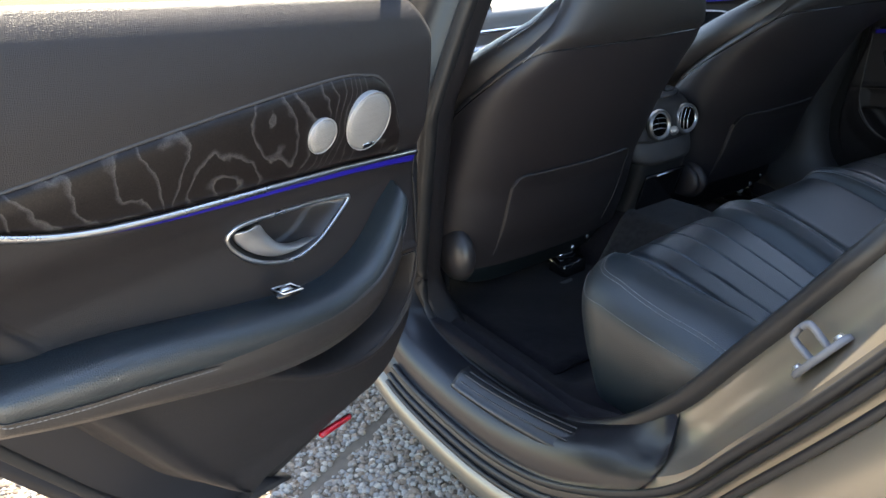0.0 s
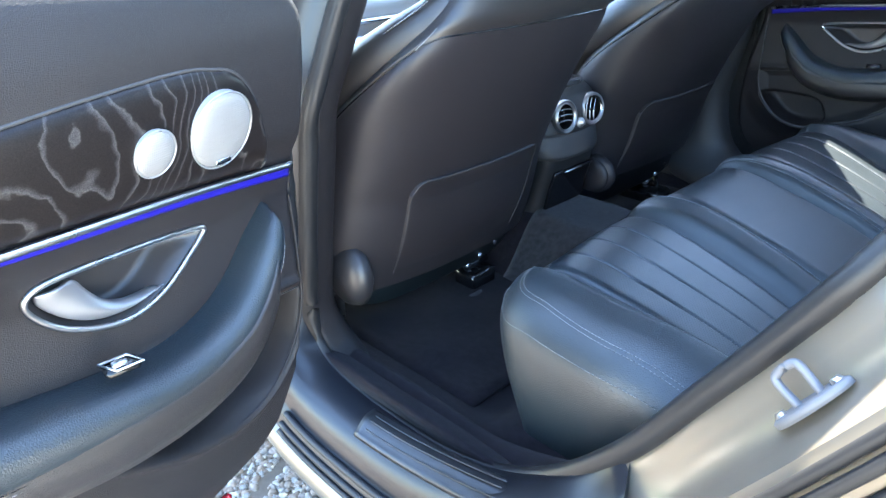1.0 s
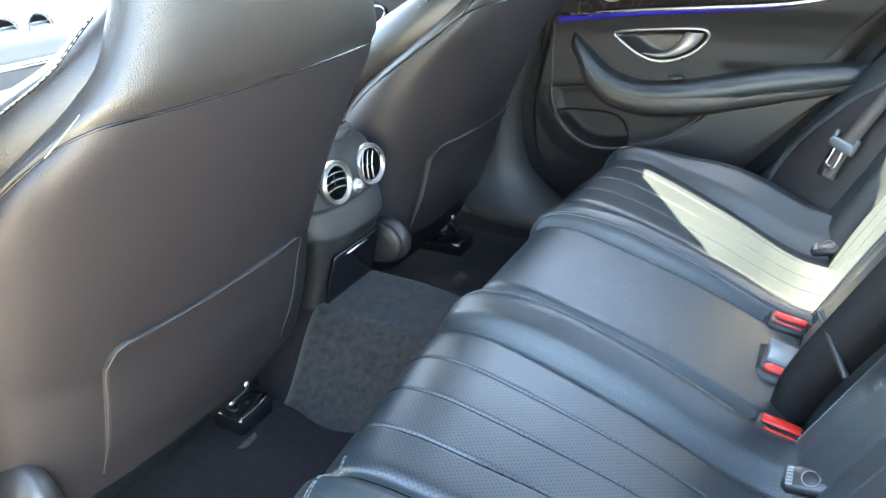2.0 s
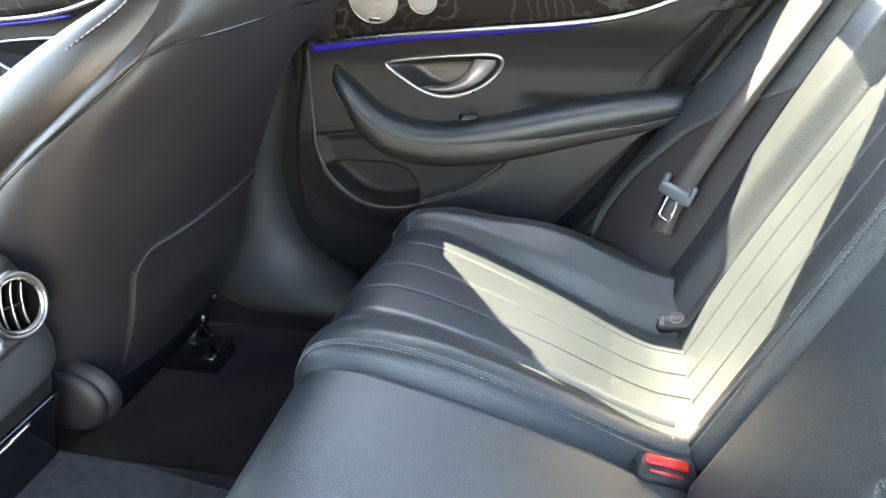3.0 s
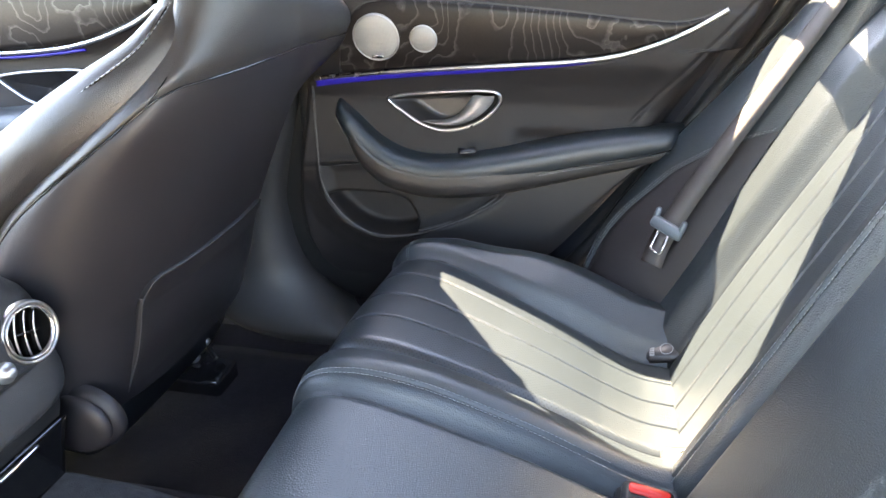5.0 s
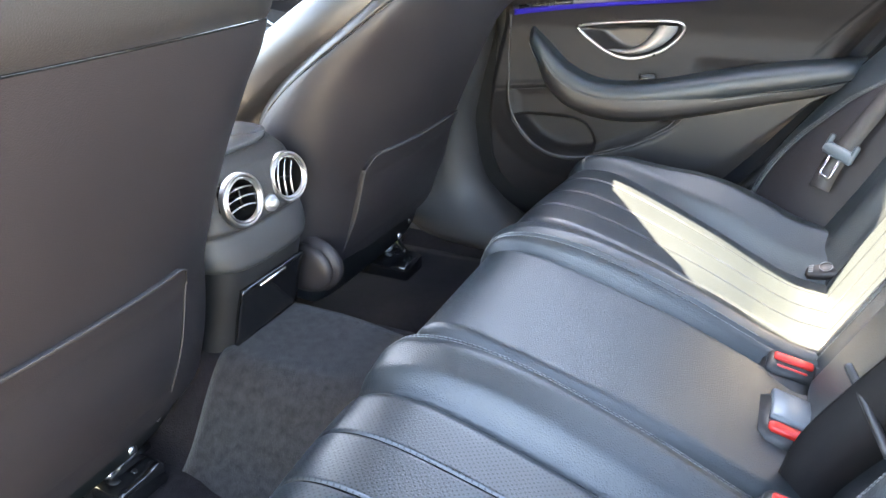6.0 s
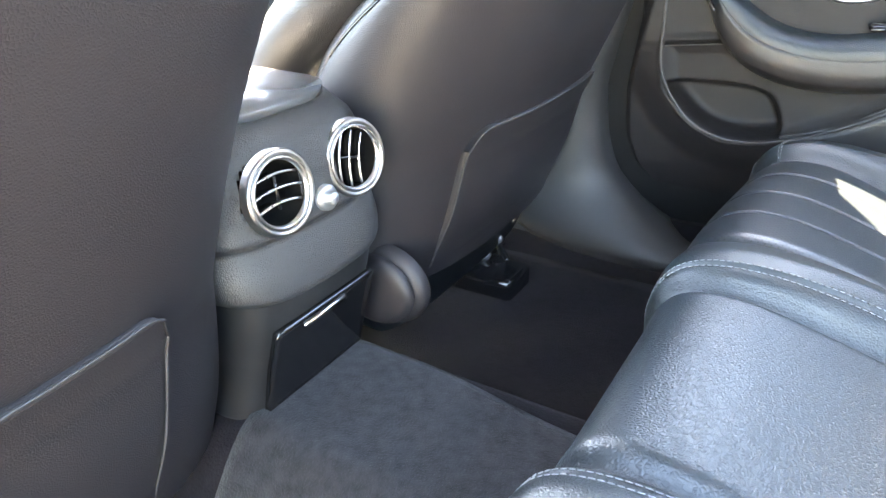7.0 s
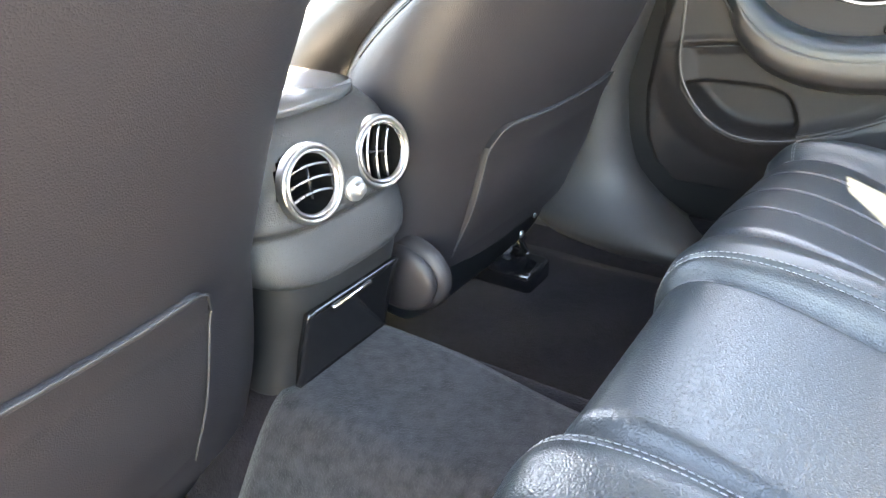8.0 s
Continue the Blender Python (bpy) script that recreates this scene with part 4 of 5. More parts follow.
for s in (-1, 1):
    for yy in (*PLEATS, 0.252, 0.560):
        # black tubes in the grooves stand for the shade down in the pleats
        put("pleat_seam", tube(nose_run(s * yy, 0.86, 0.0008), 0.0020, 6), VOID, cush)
    for yy in (0.159, 0.167):
        put("seam_stitching", dashes(nose_run(s * yy, 0.72), 0.0045, 0.0017, 0.0006), STITCH, cush, "pale double stitching")
    for d in (0.0, 0.0028):
        put("edge_stitching", dashes(edge_run(s, [(0.785, 0.412 + 2 * d), (0.825, 0.412 + 2 * d), (0.858 - d, 0.420 + 2 * d), (0.8756 - d, 0.432 + 2 * d), (0.8853 - d, 0.470 + d), (0.8892 - d, 0.54), (0.892 - d, 0.64), (0.893 - d, 0.74)]), 0.0045, 0.0017, 0.0006), STITCH, cush, "pale double stitching")
    put("edge_stitching", dashes(edge_run(s, [(0.80, 0.335), (0.858, 0.340), (0.887, 0.372), (0.903, 0.43), (0.9086, 0.54), (0.909, 0.64), (0.908, 0.74)]), 0.0045, 0.0017, 0.0006), STITCH, cush, "pale stitching")


# backrest
def back_x(z):
    return 0.815 + 0.43 * (z - 0.47) + 0.03 * step(z, 0.95, 1.12)


def back_relief(a, z):
    b = 0.23 + (a - 0.23) * (1.0 + 0.20 * step(z, 0.60, 1.05)) if a > 0.23 else a
    h = soft([(0, 0.044), (0.105, 0.040), (0.122, 0.020), (0.132, -0.010), (0.145, 0.018), (0.178, 0.034), (0.212, 0.024), (0.240, -0.004), (0.256, 0.0), (0.475, 0.0), (0.495, -0.004), (0.53, 0.030), (0.60, 0.042), (0.70, 0.03)], b, 0.010)
    for p in (0.425, 0.365, 0.305):
        h -= 0.0050 * bell(b, p, 0.0019)
    h -= 0.006 * bell(b, 0.488, 0.004) + 0.006 * bell(b, 0.244, 0.004) + 0.003 * bell(a, 0.174, 0.002)
    return h


def back_f(u, v):
    y = -0.66 + 1.32 * u
    z = 0.43 + 0.72 * v
    lump = back_relief(abs(y), z)
    n = Vector((-0.92, 0, 0.39))
    q = Vector((back_x(z), y, z)) + n * lump * step(v, 0.0, 0.08)
    q.x += 0.02 * (1 - step(v, 0.0, 0.06)) + 0.05 * step(v, 0.93, 1.0) ** 2
    return tuple(q)


rest = bench
back = put("backrest", slab(back_f, 760, 64, (0.10, 0, 0)), LEATHER, rest, "black leather backrest with pleated panels")
for s in (-1, 1):
    for b in (0.305, 0.365, 0.425, 0.244, 0.488):
        line = []
        for v in range(5, 62):
            z = 0.43 + 0.72 * v / 64
            a = 0.23 + (b - 0.23) / (1.0 + 0.20 * step(z, 0.60, 1.05))
            line.append(Vector(back_f((s * a + 0.66) / 1.32, v / 64)) + Vector((-0.0004, 0, 0.0002)))
        # groove shade of the backrest, drawn as thin black tubes
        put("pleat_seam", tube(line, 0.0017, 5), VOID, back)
    for yy in (0.170, 0.178):
        line = [Vector(back_f((s * yy + 0.66) / 1.32, v / 60)) + Vector((-0.001, 0, 0.0004)) for v in range(4, 60)]
        put("seam_stitching", dashes(line, 0.0045, 0.0017, 0.0006), STITCH, back, "pale double stitching")


SIDE_OUT = [(0.50, 0.655, 0.690), (0.548, 0.666, 0.700), (0.60, 0.682, 0.712), (0.651, 0.706, 0.720), (0.795, 0.801, 0.715), (0.932, 0.902, 0.690), (1.06, 0.985, 0.655), (1.18, 1.05, 0.615)]
SIDE_IN = [(0.50, 0.846, 0.565), (0.543, 0.850, 0.565), (0.625, 0.868, 0.562), (0.756, 0.918, 0.558), (0.881, 0.960, 0.552), (0.992, 0.995, 0.54), (1.18, 1.06, 0.52)]
SIDE_ARC = [(0.50, 0.02), (0.548, 0.05), (0.60, 0.08), (0.68, 0.15), (0.756, 0.27), (0.815, 0.52), (0.85, 0.80), (0.87, 1.0), (1.2, 1.0)]


def side_panel(s, z, k, lift=0.0):
    """A point of the padded panel beside the backrest: k runs from its outer edge to the backrest."""
    shift = 0.07 if s < 0 else 0.0
    ox, oy = soft([(a, b) for a, b, c in SIDE_OUT], z, 0.03), soft([(a, c) for a, b, c in SIDE_OUT], z, 0.03)
    ix, iy = soft([(a, b) for a, b, c in SIDE_IN], z, 0.03), soft([(a, c) for a, b, c in SIDE_IN], z, 0.03)
    bulge = 0.018 * math.sin(math.pi * min(max(k, 0), 1)) ** 0.8 + lift
    return Vector((ox + (ix - ox) * k + shift - 0.66 * bulge, s * (oy + (iy - oy) * k - 0.75 * bulge), z + 0.25 * lift))


def side_bolster(s):
    def roll(u, v):
        # the rolled outer edge, then the leather as far as the seam
        z = 0.50 + 0.68 * v
        arc = soft(SIDE_ARC, z, 0.015)
        if u < 0.4:
            a = math.pi * 0.75 * (1 - u / 0.4)
            e = side_panel(s, z, 0.0)
            return tuple(e + Vector((0.045 * (1 - math.cos(a)), s * 0.030 * math.sin(a), 0)))
        return tuple(side_panel(s, z, arc * (u - 0.4) / 0.6, 0.003 * math.sin(math.pi * (u - 0.4) / 0.6) ** 0.5))
    ob = put("side_bolster", slab(roll, 40, 60, (0.05, 0, 0)), LEATHER, rest, "black leather side bolster")
    # the shadow below the seam is put into a dark matt material
    put("side_panel", slab(lambda u, v: tuple(side_panel(s, 0.50 + 0.40 * v, soft(SIDE_ARC, 0.50 + 0.40 * v, 0.015) * (1 - u) + u)), 24, 40, (0.05, 0, 0)), SHELL, rest, "side panel below the seam, matt and darkened for its shadow")
    for off in (0.022, 0.046):
        line = [side_panel(s, 0.515 + 0.345 * v / 60, soft(SIDE_ARC, 0.515 + 0.345 * v / 60, 0.015) - off, 0.0035) for v in range(61)]
        put("edge_stitching", dashes(line, 0.005, 0.0028, 0.0006), STITCH, ob, "pale double stitching")
    line = [Vector(roll(0.36, v / 60)) + Vector((-0.001, -s * 0.0008, 0)) for v in range(12, 60)]
    put("edge_seam", tube(line, 0.0010, 5), GLOSSBLK, ob)
    return ob


for s in (-1, 1):
    side_bolster(s)


# ---- front seats ----
HALF = [(0.30, 0.302), (0.42, 0.305), (0.55, 0.303), (0.67, 0.297), (0.80, 0.288), (0.87, 0.280), (0.92, 0.266), (0.95, 0.244), (0.98, 0.214), (1.02, 0.180), (1.06, 0.156), (1.10, 0.140), (1.16, 0.136), (1.28, 0.132), (1.33, 0.10), (1.355, 0.05), (1.36, 0.02)]


def seat_back_x(z):
    t = z - 0.98
    if z < 0.64:
        return 0.0465 + 0.24 * (z - 0.64) - 0.4 * (0.64 - z) ** 2
    return 0.06 + 0.45 * (z - 0.67) if t < 0 else 0.1995 + 0.25 * t - 1.3 * t * t * (1 - 0.55 * step(t, 0.08, 0.36))


WIDER = {-1: [(0.30, 0.012), (0.50, 0.014), (0.66, 0.0), (0.90, 0.0), (0.95, 0.030), (1.0, 0.060), (1.06, 0.074), (1.16, 0.075)],
         1: [(0.30, 0.0), (0.60, 0.006), (0.84, 0.012), (0.89, 0.026), (0.93, 0.066), (0.96, 0.098), (1.0, 0.110), (1.05, 0.098), (1.16, 0.09)]}
DEEP = [(0.30, 0.20), (0.55, 0.24), (0.71, 0.25), (0.76, 0.253), (0.81, 0.234), (0.836, 0.212), (0.88, 0.165), (0.93, 0.118), (0.96, 0.095), (1.0, 0.085), (1.1, 0.085), (1.30, 0.10), (1.36, 0.04)]
BULGE = 3.0                                                # squareness of the seat back in plan


def back_depth(z, h, t):
    """How far a point of the seat back lies forward of its rearmost line: h runs from 1 behind to -1 in front, t across."""
    deep = soft(DEEP, z, 0.03)
    return deep * (1 - h) / 2 + 0.012 * t * t - (0.045 * (1 - t * t) ** 2 if h < 0 else 0.0)


def splay(z, fwd, t, which):
    """Beside the centre console the right seat back is narrower behind than at its bolsters."""
    return 1 - (0.13 if which > 0 else 0.0) * step(-t, 0.0, 0.5) * (1 - step(z, 0.84, 0.98)) * (1 - step(fwd, 0.0, 0.15))


def seat_point(z, a, grow=0.0, which=-1):
    """A point round a front seat's back at height z: a = 0 straight behind, pi in front; also how far it lies forward of the back."""
    w = soft(HALF, z, 0.022) + grow
    if math.sin(a) > 0:
        w += soft(WIDER[which], z, 0.022) * step(abs(math.sin(a)), 0.0, 0.9)
    e = 2 / BULGE
    ca, sa = math.cos(a), math.sin(a)
    t = math.copysign(abs(sa) ** e, sa)
    fwd = back_depth(z, math.copysign(abs(ca) ** e, ca), t)
    wing = 0.040 * step(t, 0.35, 0.95) * step(z, 0.86, 0.96) * (1 - step(z, 1.0, 1.08)) * step(ca, -0.2, 0.2) if which > 0 else 0.0
    return Vector((seat_back_x(z) + grow - fwd + wing, w * t * splay(z, fwd, t, which), z)), fwd


def seam_height(a):
    """The seam of the back shell: level behind, falling along the sides."""
    ca = math.cos(a)
    q = (1 - math.copysign(abs(ca) ** (2 / BULGE), ca)) / 2
    return soft([(0, 0.972), (0.2, 0.968), (0.35, 0.955), (0.5, 0.915), (0.60, 0.865), (0.70, 0.785), (0.78, 0.70), (0.86, 0.60), (1.0, 0.55)], q, 0.05)


def foot_height(a, which=-1):
    """The shell's lower edge, which rises along the sides."""
    return (0.428 if which < 0 else 0.462) + 0.07 * step(seat_point(0.45, a)[1], 0.09, 0.19)


def front_seat(cy, inner, label):
    """A front seat seen from behind; inner is the side of the car's middle."""
    seat = thing("front_seat", (-0.25, cy, 0.29), label, "car seat", "front seats")

    def add(name, VF, mat, parent=None, label="", smooth=True):
        V, F = VF
        return put(name, ([(x, cy + y, z) for x, y, z in V], F), mat, parent or seat, label, smooth)
    n = 144
    w = -1 if cy < 0 else 1
    add("back_shell", grid(lambda u, v: tuple(seat_point(foot_height(2 * math.pi * u, w) + (seam_height(2 * math.pi * u) - foot_height(2 * math.pi * u, w)) * v, 2 * math.pi * u, 0.0015 * (1 - v ** 20), w)[0]), n, 44, loop_u=True), SHELL, label="smooth dark seat back shell")
    head = add("upper_back", grid(lambda u, v: tuple(seat_point(seam_height(2 * math.pi * u) + (1.36 - seam_height(2 * math.pi * u)) * v, 2 * math.pi * u, 0.004 * step(v, 0.0, 0.06) - 0.001, w)[0]), n, 40, loop_u=True), UPPER, label="grained black leather upper back")
    seam = []
    for k in range(n + 1):
        a = -1.85 + 3.7 * k / n
        seam.append(seat_point(seam_height(a), a, -0.0005, w)[0])
    add("seam", tube(seam, 0.0016, 6), GLOSSBLK, head)
    for s in (-1, 1):
        a = s * 1.47
        line = [seat_point(seam_height(a) + 0.004 + 0.034 * k / 10, a + s * 0.03 * k / 10, 0.0036, w)[0] for k in range(11)]
        add("tick_seam", tube(line, 0.0007, 5), STITCH if s * inner < 0 else GLOSSBLK, head)
        pts = spline([(-0.235, s * 0.225, 0.56), (-0.215, s * 0.238, 0.68), (-0.175, s * 0.240, 0.765), (-0.095, s * 0.236, 0.835), (-0.015, s * 0.226, 0.893), (0.055, s * 0.205, 0.940), (0.105, s * 0.178, 0.978), (0.128, s * 0.150, 1.015), (0.128, s * 0.10, 1.05)], 8)
        bol = add("side_bolster", tube(pts, [0.030 + 0.020 * math.sin(math.pi * min(max(i / (len(pts) - 1), 0.08), 0.92)) for i in range(len(pts))], 18, False, 1.0, (1, 0, 0)), UPPER, label="padded black leather side bolster")
        line = [p + Vector((0.012, s * 0.034, 0.034)) for p in pts[6:-6]]
        add("piping", tube(line, 0.0016, 5), GLOSSBLK, bol)
        add("stitching", dashes([p + Vector((0.004, 0.0, 0.003)) for p in line], 0.005, 0.0028, 0.0005), STITCH, bol, "pale stitching")

    def pocket(u, v):
        low = 0.438 if cy < 0 else 0.470
        z = low + (0.682 - low) * v
        w = 0.185
        y = -w + 2 * w * u
        r = 0.030
        d = max(abs(y) - (w - r), 0)
        if d > 0:
            z = min(z, 0.682 - r + math.sqrt(max(r * r - d * d, 0)))
        wz = soft(HALF, z, 0.022)
        k = min(abs(y) / (wz * (0.90 if y < 0 and w > 0 and cy > 0 else 1.0)), 0.999)
        return (seat_back_x(z) - back_depth(z, (1 - k ** BULGE) ** (1 / BULGE), k) + 0.009 * step(v, 0.0, 0.5), y, z)
    pk = add("map_pocket", slab(pocket, 60, 40, (-0.014, 0, 0)), SHELL, label="dark map pocket panel with pale edge")
    rim = [Vector(pocket(0.0, v / 30)) for v in range(3, 28)] + [Vector(pocket(u / 40, 1.0)) for u in range(0, 41)] + [Vector(pocket(1.0, 1 - v / 30)) for v in range(3, 28)]
    add("pocket_edge", tube([p + Vector((0.001, 0, 0.0005)) for p in rim], 0.0014, 6), GREYPL, pk)
    squab = [[Vector((-0.60 + 0.52 * k / 20, 0.245 * math.copysign(abs(math.sin(a)) ** 0.55, math.sin(a)), 0.47 - 0.03 * k / 20 + 0.085 * math.copysign(abs(math.cos(a)) ** 0.55, math.cos(a)))) for a in [2 * math.pi * j / 40 for j in range(40)]] for k in range(21)]
    add("seat_squab", loft(squab), LEATHER)
    for s in (-1, 1):
        if s * inner > 0 and cy > 0:
            for off, r, dep in ((0.262, 0.056, 0.012), (0.280, 0.048, 0.008)):
                prof = [(0.0, dep * 0.9), (r * 0.55, dep * 0.85), (r * 0.82, dep * 0.6), (r * 0.96, dep * 0.15), (r, -dep * 0.3), (r * 0.98, -dep)]
                add("recliner_cover", moved(lathe(prof, 40), facing((-0.046, s * off, 0.485), (0, s, 0)) @ Matrix.Diagonal((1.25, 1.0, 1, 1))), SHELL, label="domed plastic recliner cover")
        elif cy < 0 and s * inner < 0:
            add("recliner_knob", moved(lathe([(0.0, 1.0), (0.35, 0.93), (0.65, 0.74), (0.88, 0.42), (1.0, 0.0), (0.9, -0.4)], 36), Matrix.Translation((-0.052, s * 0.274, 0.482)) @ Matrix.Diagonal((0.066, 0.034, 0.070, 1)) @ facing((0, 0, 0), (0.25, s, 0))), PLASTIC, label="domed dark plastic recliner cover")
        cov = [[Vector((-0.62 + 0.52 * k / 24, s * (0.258 + 0.022 * math.sin(math.pi * k / 24) * math.cos(a)), 0.40 + 0.045 * math.sin(a))) for a in [2 * math.pi * j / 20 for j in range(20)]] for k in range(25)]
        add("side_cover", loft(cov), PLASTIC, label="dark plastic seat side cover")
        if s == w * -1 if cy > 0 else s < 0:
            continue
        near = 0.034 if cy > 0 else 0.0
        rail = add("seat_rail", join(box(-0.55, -0.075, s * 0.150 - 0.026, s * 0.150 + 0.026, 0.295, 0.322), box(-0.115 - near, -0.048 + near, s * 0.150 - 0.060 - near, s * 0.150 + 0.024 - near, 0.297, 0.340, 0.006)), GLOSSBLK, label="black steel seat rail")
        add("rail_rod", tube([(-0.095, s * 0.150 - 0.03, 0.342), (-0.095, s * 0.150 + 0.035, 0.342)], 0.008, 10), GLOSSBLK, rail)
        for k, (dx, dy, dz) in enumerate(((-0.086, 0.052, 0.384), (-0.084, -0.002, 0.366), (-0.088, -0.040, 0.350))):
            add("rail_clip", moved(lathe([(0.0, 0.008), (0.006, 0.007), (0.009, 0.0), (0.008, -0.010)], 10), facing((dx, s * 0.150 + dy * inner * -1 * (1 if s * inner < 0 else -1), dz), (0.7, 0.1, 0.6))), STEEL, rail)
        if s * inner < 0:
            add("cable", tube(spline([(-0.055, s * 0.150 - 0.02, 0.335), (-0.085, s * 0.150 + 0.0, 0.358), (-0.100, s * 0.150 + 0.035, 0.374), (-0.110, s * 0.150 + 0.062, 0.385), (-0.15, s * 0.150 + 0.07, 0.40)], 5), 0.007, 8), GLOSSBLK, rail)
    return seat


front_seat(-0.412, 1, "black leather front seat with map pocket beside the open door")
front_seat(0.412, -1, "black leather front seat with map pocket beside the closed door")


# ---- centre console ----
console = thing("centre_console", (0, 0, 0.44), "dark rear centre console with two round chrome vents", "console")


def housing(k, n=128):
    """Ring k of the vent housing, from its top rear edge down to its chin."""
    z = 0.750 - 0.170 * k
    w = soft([(0.0, 0.096), (0.15, 0.114), (0.5, 0.128), (0.80, 0.126), (0.93, 0.117), (1.0, 0.098)], k, 0.05)
    front = soft([(0.0, -0.030), (0.10, -0.010), (0.3, 0.000), (0.52, 0.004), (0.575, 0.007), (0.62, -0.002), (0.67, 0.002), (0.80, 0.010), (0.92, 0.015), (0.97, 0.012), (1.0, 0.000)], k, 0.02)
    ring = []
    for j in range(n):
        a = 2 * math.pi * j / n
        ca, sa = math.cos(a), math.sin(a)
        e = 2 / 4.0
        sx, sy = math.copysign(abs(ca) ** e, ca), math.copysign(abs(sa) ** e, sa)
        ring.append(Vector((front - 0.09 + 0.09 * sx - 0.010 * sy * sy, w * sy, z)))
    return ring


hv, hf = loft([housing(k / 48) for k in range(49)])


def in_vent(q):
    c = sum((Vector(hv[i]) for i in q), Vector((0, 0, 0))) / len(q)
    return c.x > -0.03 and min(math.hypot(c.y - s * 0.055, c.z - 0.692) for s in (-1, 1)) < 0.0365


body = put("vent_housing", (hv, [q for q in hf if not in_vent(q)]), HOUSING, console, "soft dark plastic vent housing")
put("top_cap", loft([[Vector((p.x * 1.0 - 0.004, p.y * 0.97, 0.749 + dz)) for p in housing(0.0)] for dz in (0.0, 0.006, 0.010)]), CAPPL, console, "pale grey top cap")
lowb = []
for k in range(20):
    z = 0.60 - 0.17 * k / 19
    w = lerp([(0.43, 0.100), (0.50, 0.093), (0.56, 0.098), (0.60, 0.100)], z)
    fx = lerp([(0.43, -0.036), (0.50, -0.022), (0.56, -0.004), (0.60, 0.0)], z)
    lowb.append([Vector((fx - 0.08 + 0.08 * math.copysign(abs(math.cos(a)) ** 0.35, math.cos(a)), w * math.copysign(abs(math.sin(a)) ** 0.35, math.sin(a)), z)) for a in [2 * math.pi * j / 40 for j in range(40)]])
put("console_base", loft(lowb), RUBBER, console, "dark plastic lower console")
flap = put("ash_tray_flap", slab(lambda u, v: (lerp([(0.445, -0.032), (0.50, -0.020), (0.56, -0.002)], 0.448 + 0.104 * v) + 0.005, -0.078 + 0.156 * u, 0.448 + 0.104 * v), 16, 12, (-0.008, 0, 0)), GLOSSBLK, console, "dark flap under the vents")
put("flap_grip", tube(spline([(0.010, -0.052, 0.552), (0.012, -0.02, 0.554), (0.010, 0.012, 0.553)], 6), 0.0032, 8), BRIGHT, flap, "slim bright grip")
put("arm_rest_box", box(-0.66, -0.085, -0.098, 0.098, 0.40, 0.737, 0.02), LEATHER, console, "leather arm rest box")
for s in (-1, 1):
    at = Vector((0.001, s * 0.055, 0.692))
    nrm = Vector((1.0, -0.06 if s < 0 else -0.14, 0.16))
    m = facing(at, nrm, 0)
    ring = put("vent_ring", moved(lathe([(0.0335, -0.004), (0.0342, 0.0015), (0.0352, 0.0040), (0.0372, 0.0052), (0.0392, 0.0045), (0.0405, 0.0018), (0.0408, -0.006)], 56), m), RINGMET, console, "polished chrome vent ring")
    put("inner_ring", moved(lathe([(0.0300, 0.000), (0.0315, 0.0045), (0.0335, 0.0045), (0.0338, 0.0)], 56), m), CHROME, ring)
    put("barrel", moved(lathe([(0.0, -0.030), (0.028, -0.030), (0.0305, -0.010), (0.0325, 0.001)], 40), m), VOID, ring, "dark vent barrel")
    turn = m @ Matrix.Rotation(radians(0 if s < 0 else 78), 4, "Z")
    for k in (-1, 0, 1):
        h = 0.0135 * k
        half = math.sqrt(0.030 ** 2 - h * h)
        put("slat", moved(tube([(half * (2 * i / 10 - 1), h + 0.004 * (1 - (2 * i / 10 - 1) ** 2), -0.003) for i in range(11)], 0.0013, 6), turn), CHROME, ring, "thin chrome slat")
        put("slat_blade", moved(slab(lambda u, v: (half * (2 * u - 1), h + 0.004 * (1 - (2 * u - 1) ** 2) - 0.002 * v, -0.005 - 0.014 * v), 8, 3, (0, 0.0012, 0)), turn), VOID, ring)
    put("slat_stem", moved(tube([(0, -0.016, -0.004), (0, 0.018, -0.004)], 0.0022, 6), turn), GLOSSBLK, ring)
put("vent_wheel", moved(lathe([(0.0, 0.0125), (0.0050, 0.0122), (0.0068, 0.0105), (0.0074, 0.0045), (0.0105, 0.0040), (0.0128, 0.0025), (0.0135, -0.003)], 28), facing((0.006, 0.002, 0.668), (1, -0.08, 0.18))), SATIN, console, "small chrome vent wheel")

# ---- belts, buckles, anchor tags ----
def ribbon(pts, width_way, w=0.047, t=0.0014):
    P = spline(pts, 8)
    W = [Vector(width_way(i / (len(P) - 1))).normalized() * (w / 2) for i in range(len(P))]
    N = []
    for i, p in enumerate(P):
        d = (P[min(i + 1, len(P) - 1)] - P[max(i - 1, 0)]).normalized()
        N.append(d.cross(W[i]).normalized() * t)
    return loft([[p - wv, p - wv * 0.0 - n * 0.5, p + wv, p + n * 0.5] for p, wv, n in zip(P, W, N)])


belt = thing("seat_belt", (0.80, 0.62, 0.67), "dark grey seat belt hanging with its tongue", "seat belt", "rear seat belts")
put("webbing", ribbon([tuple(side_panel(1, z, k, 0.008)) for z, k in ((0.60, 0.62), (0.64, 0.60), (0.69, 0.585), (0.76, 0.575), (0.85, 0.57), (0.95, 0.57), (1.05, 0.57), (1.17, 0.57))], lambda t: side_panel(1, 0.69 + 0.4 * t, 0.8) - side_panel(1, 0.69 + 0.4 * t, 0.2)), WEBBING, belt, "woven dark belt webbing")
tongue_x = (side_panel(1, 0.672, 0.8) - side_panel(1, 0.69, 0.2)).normalized()
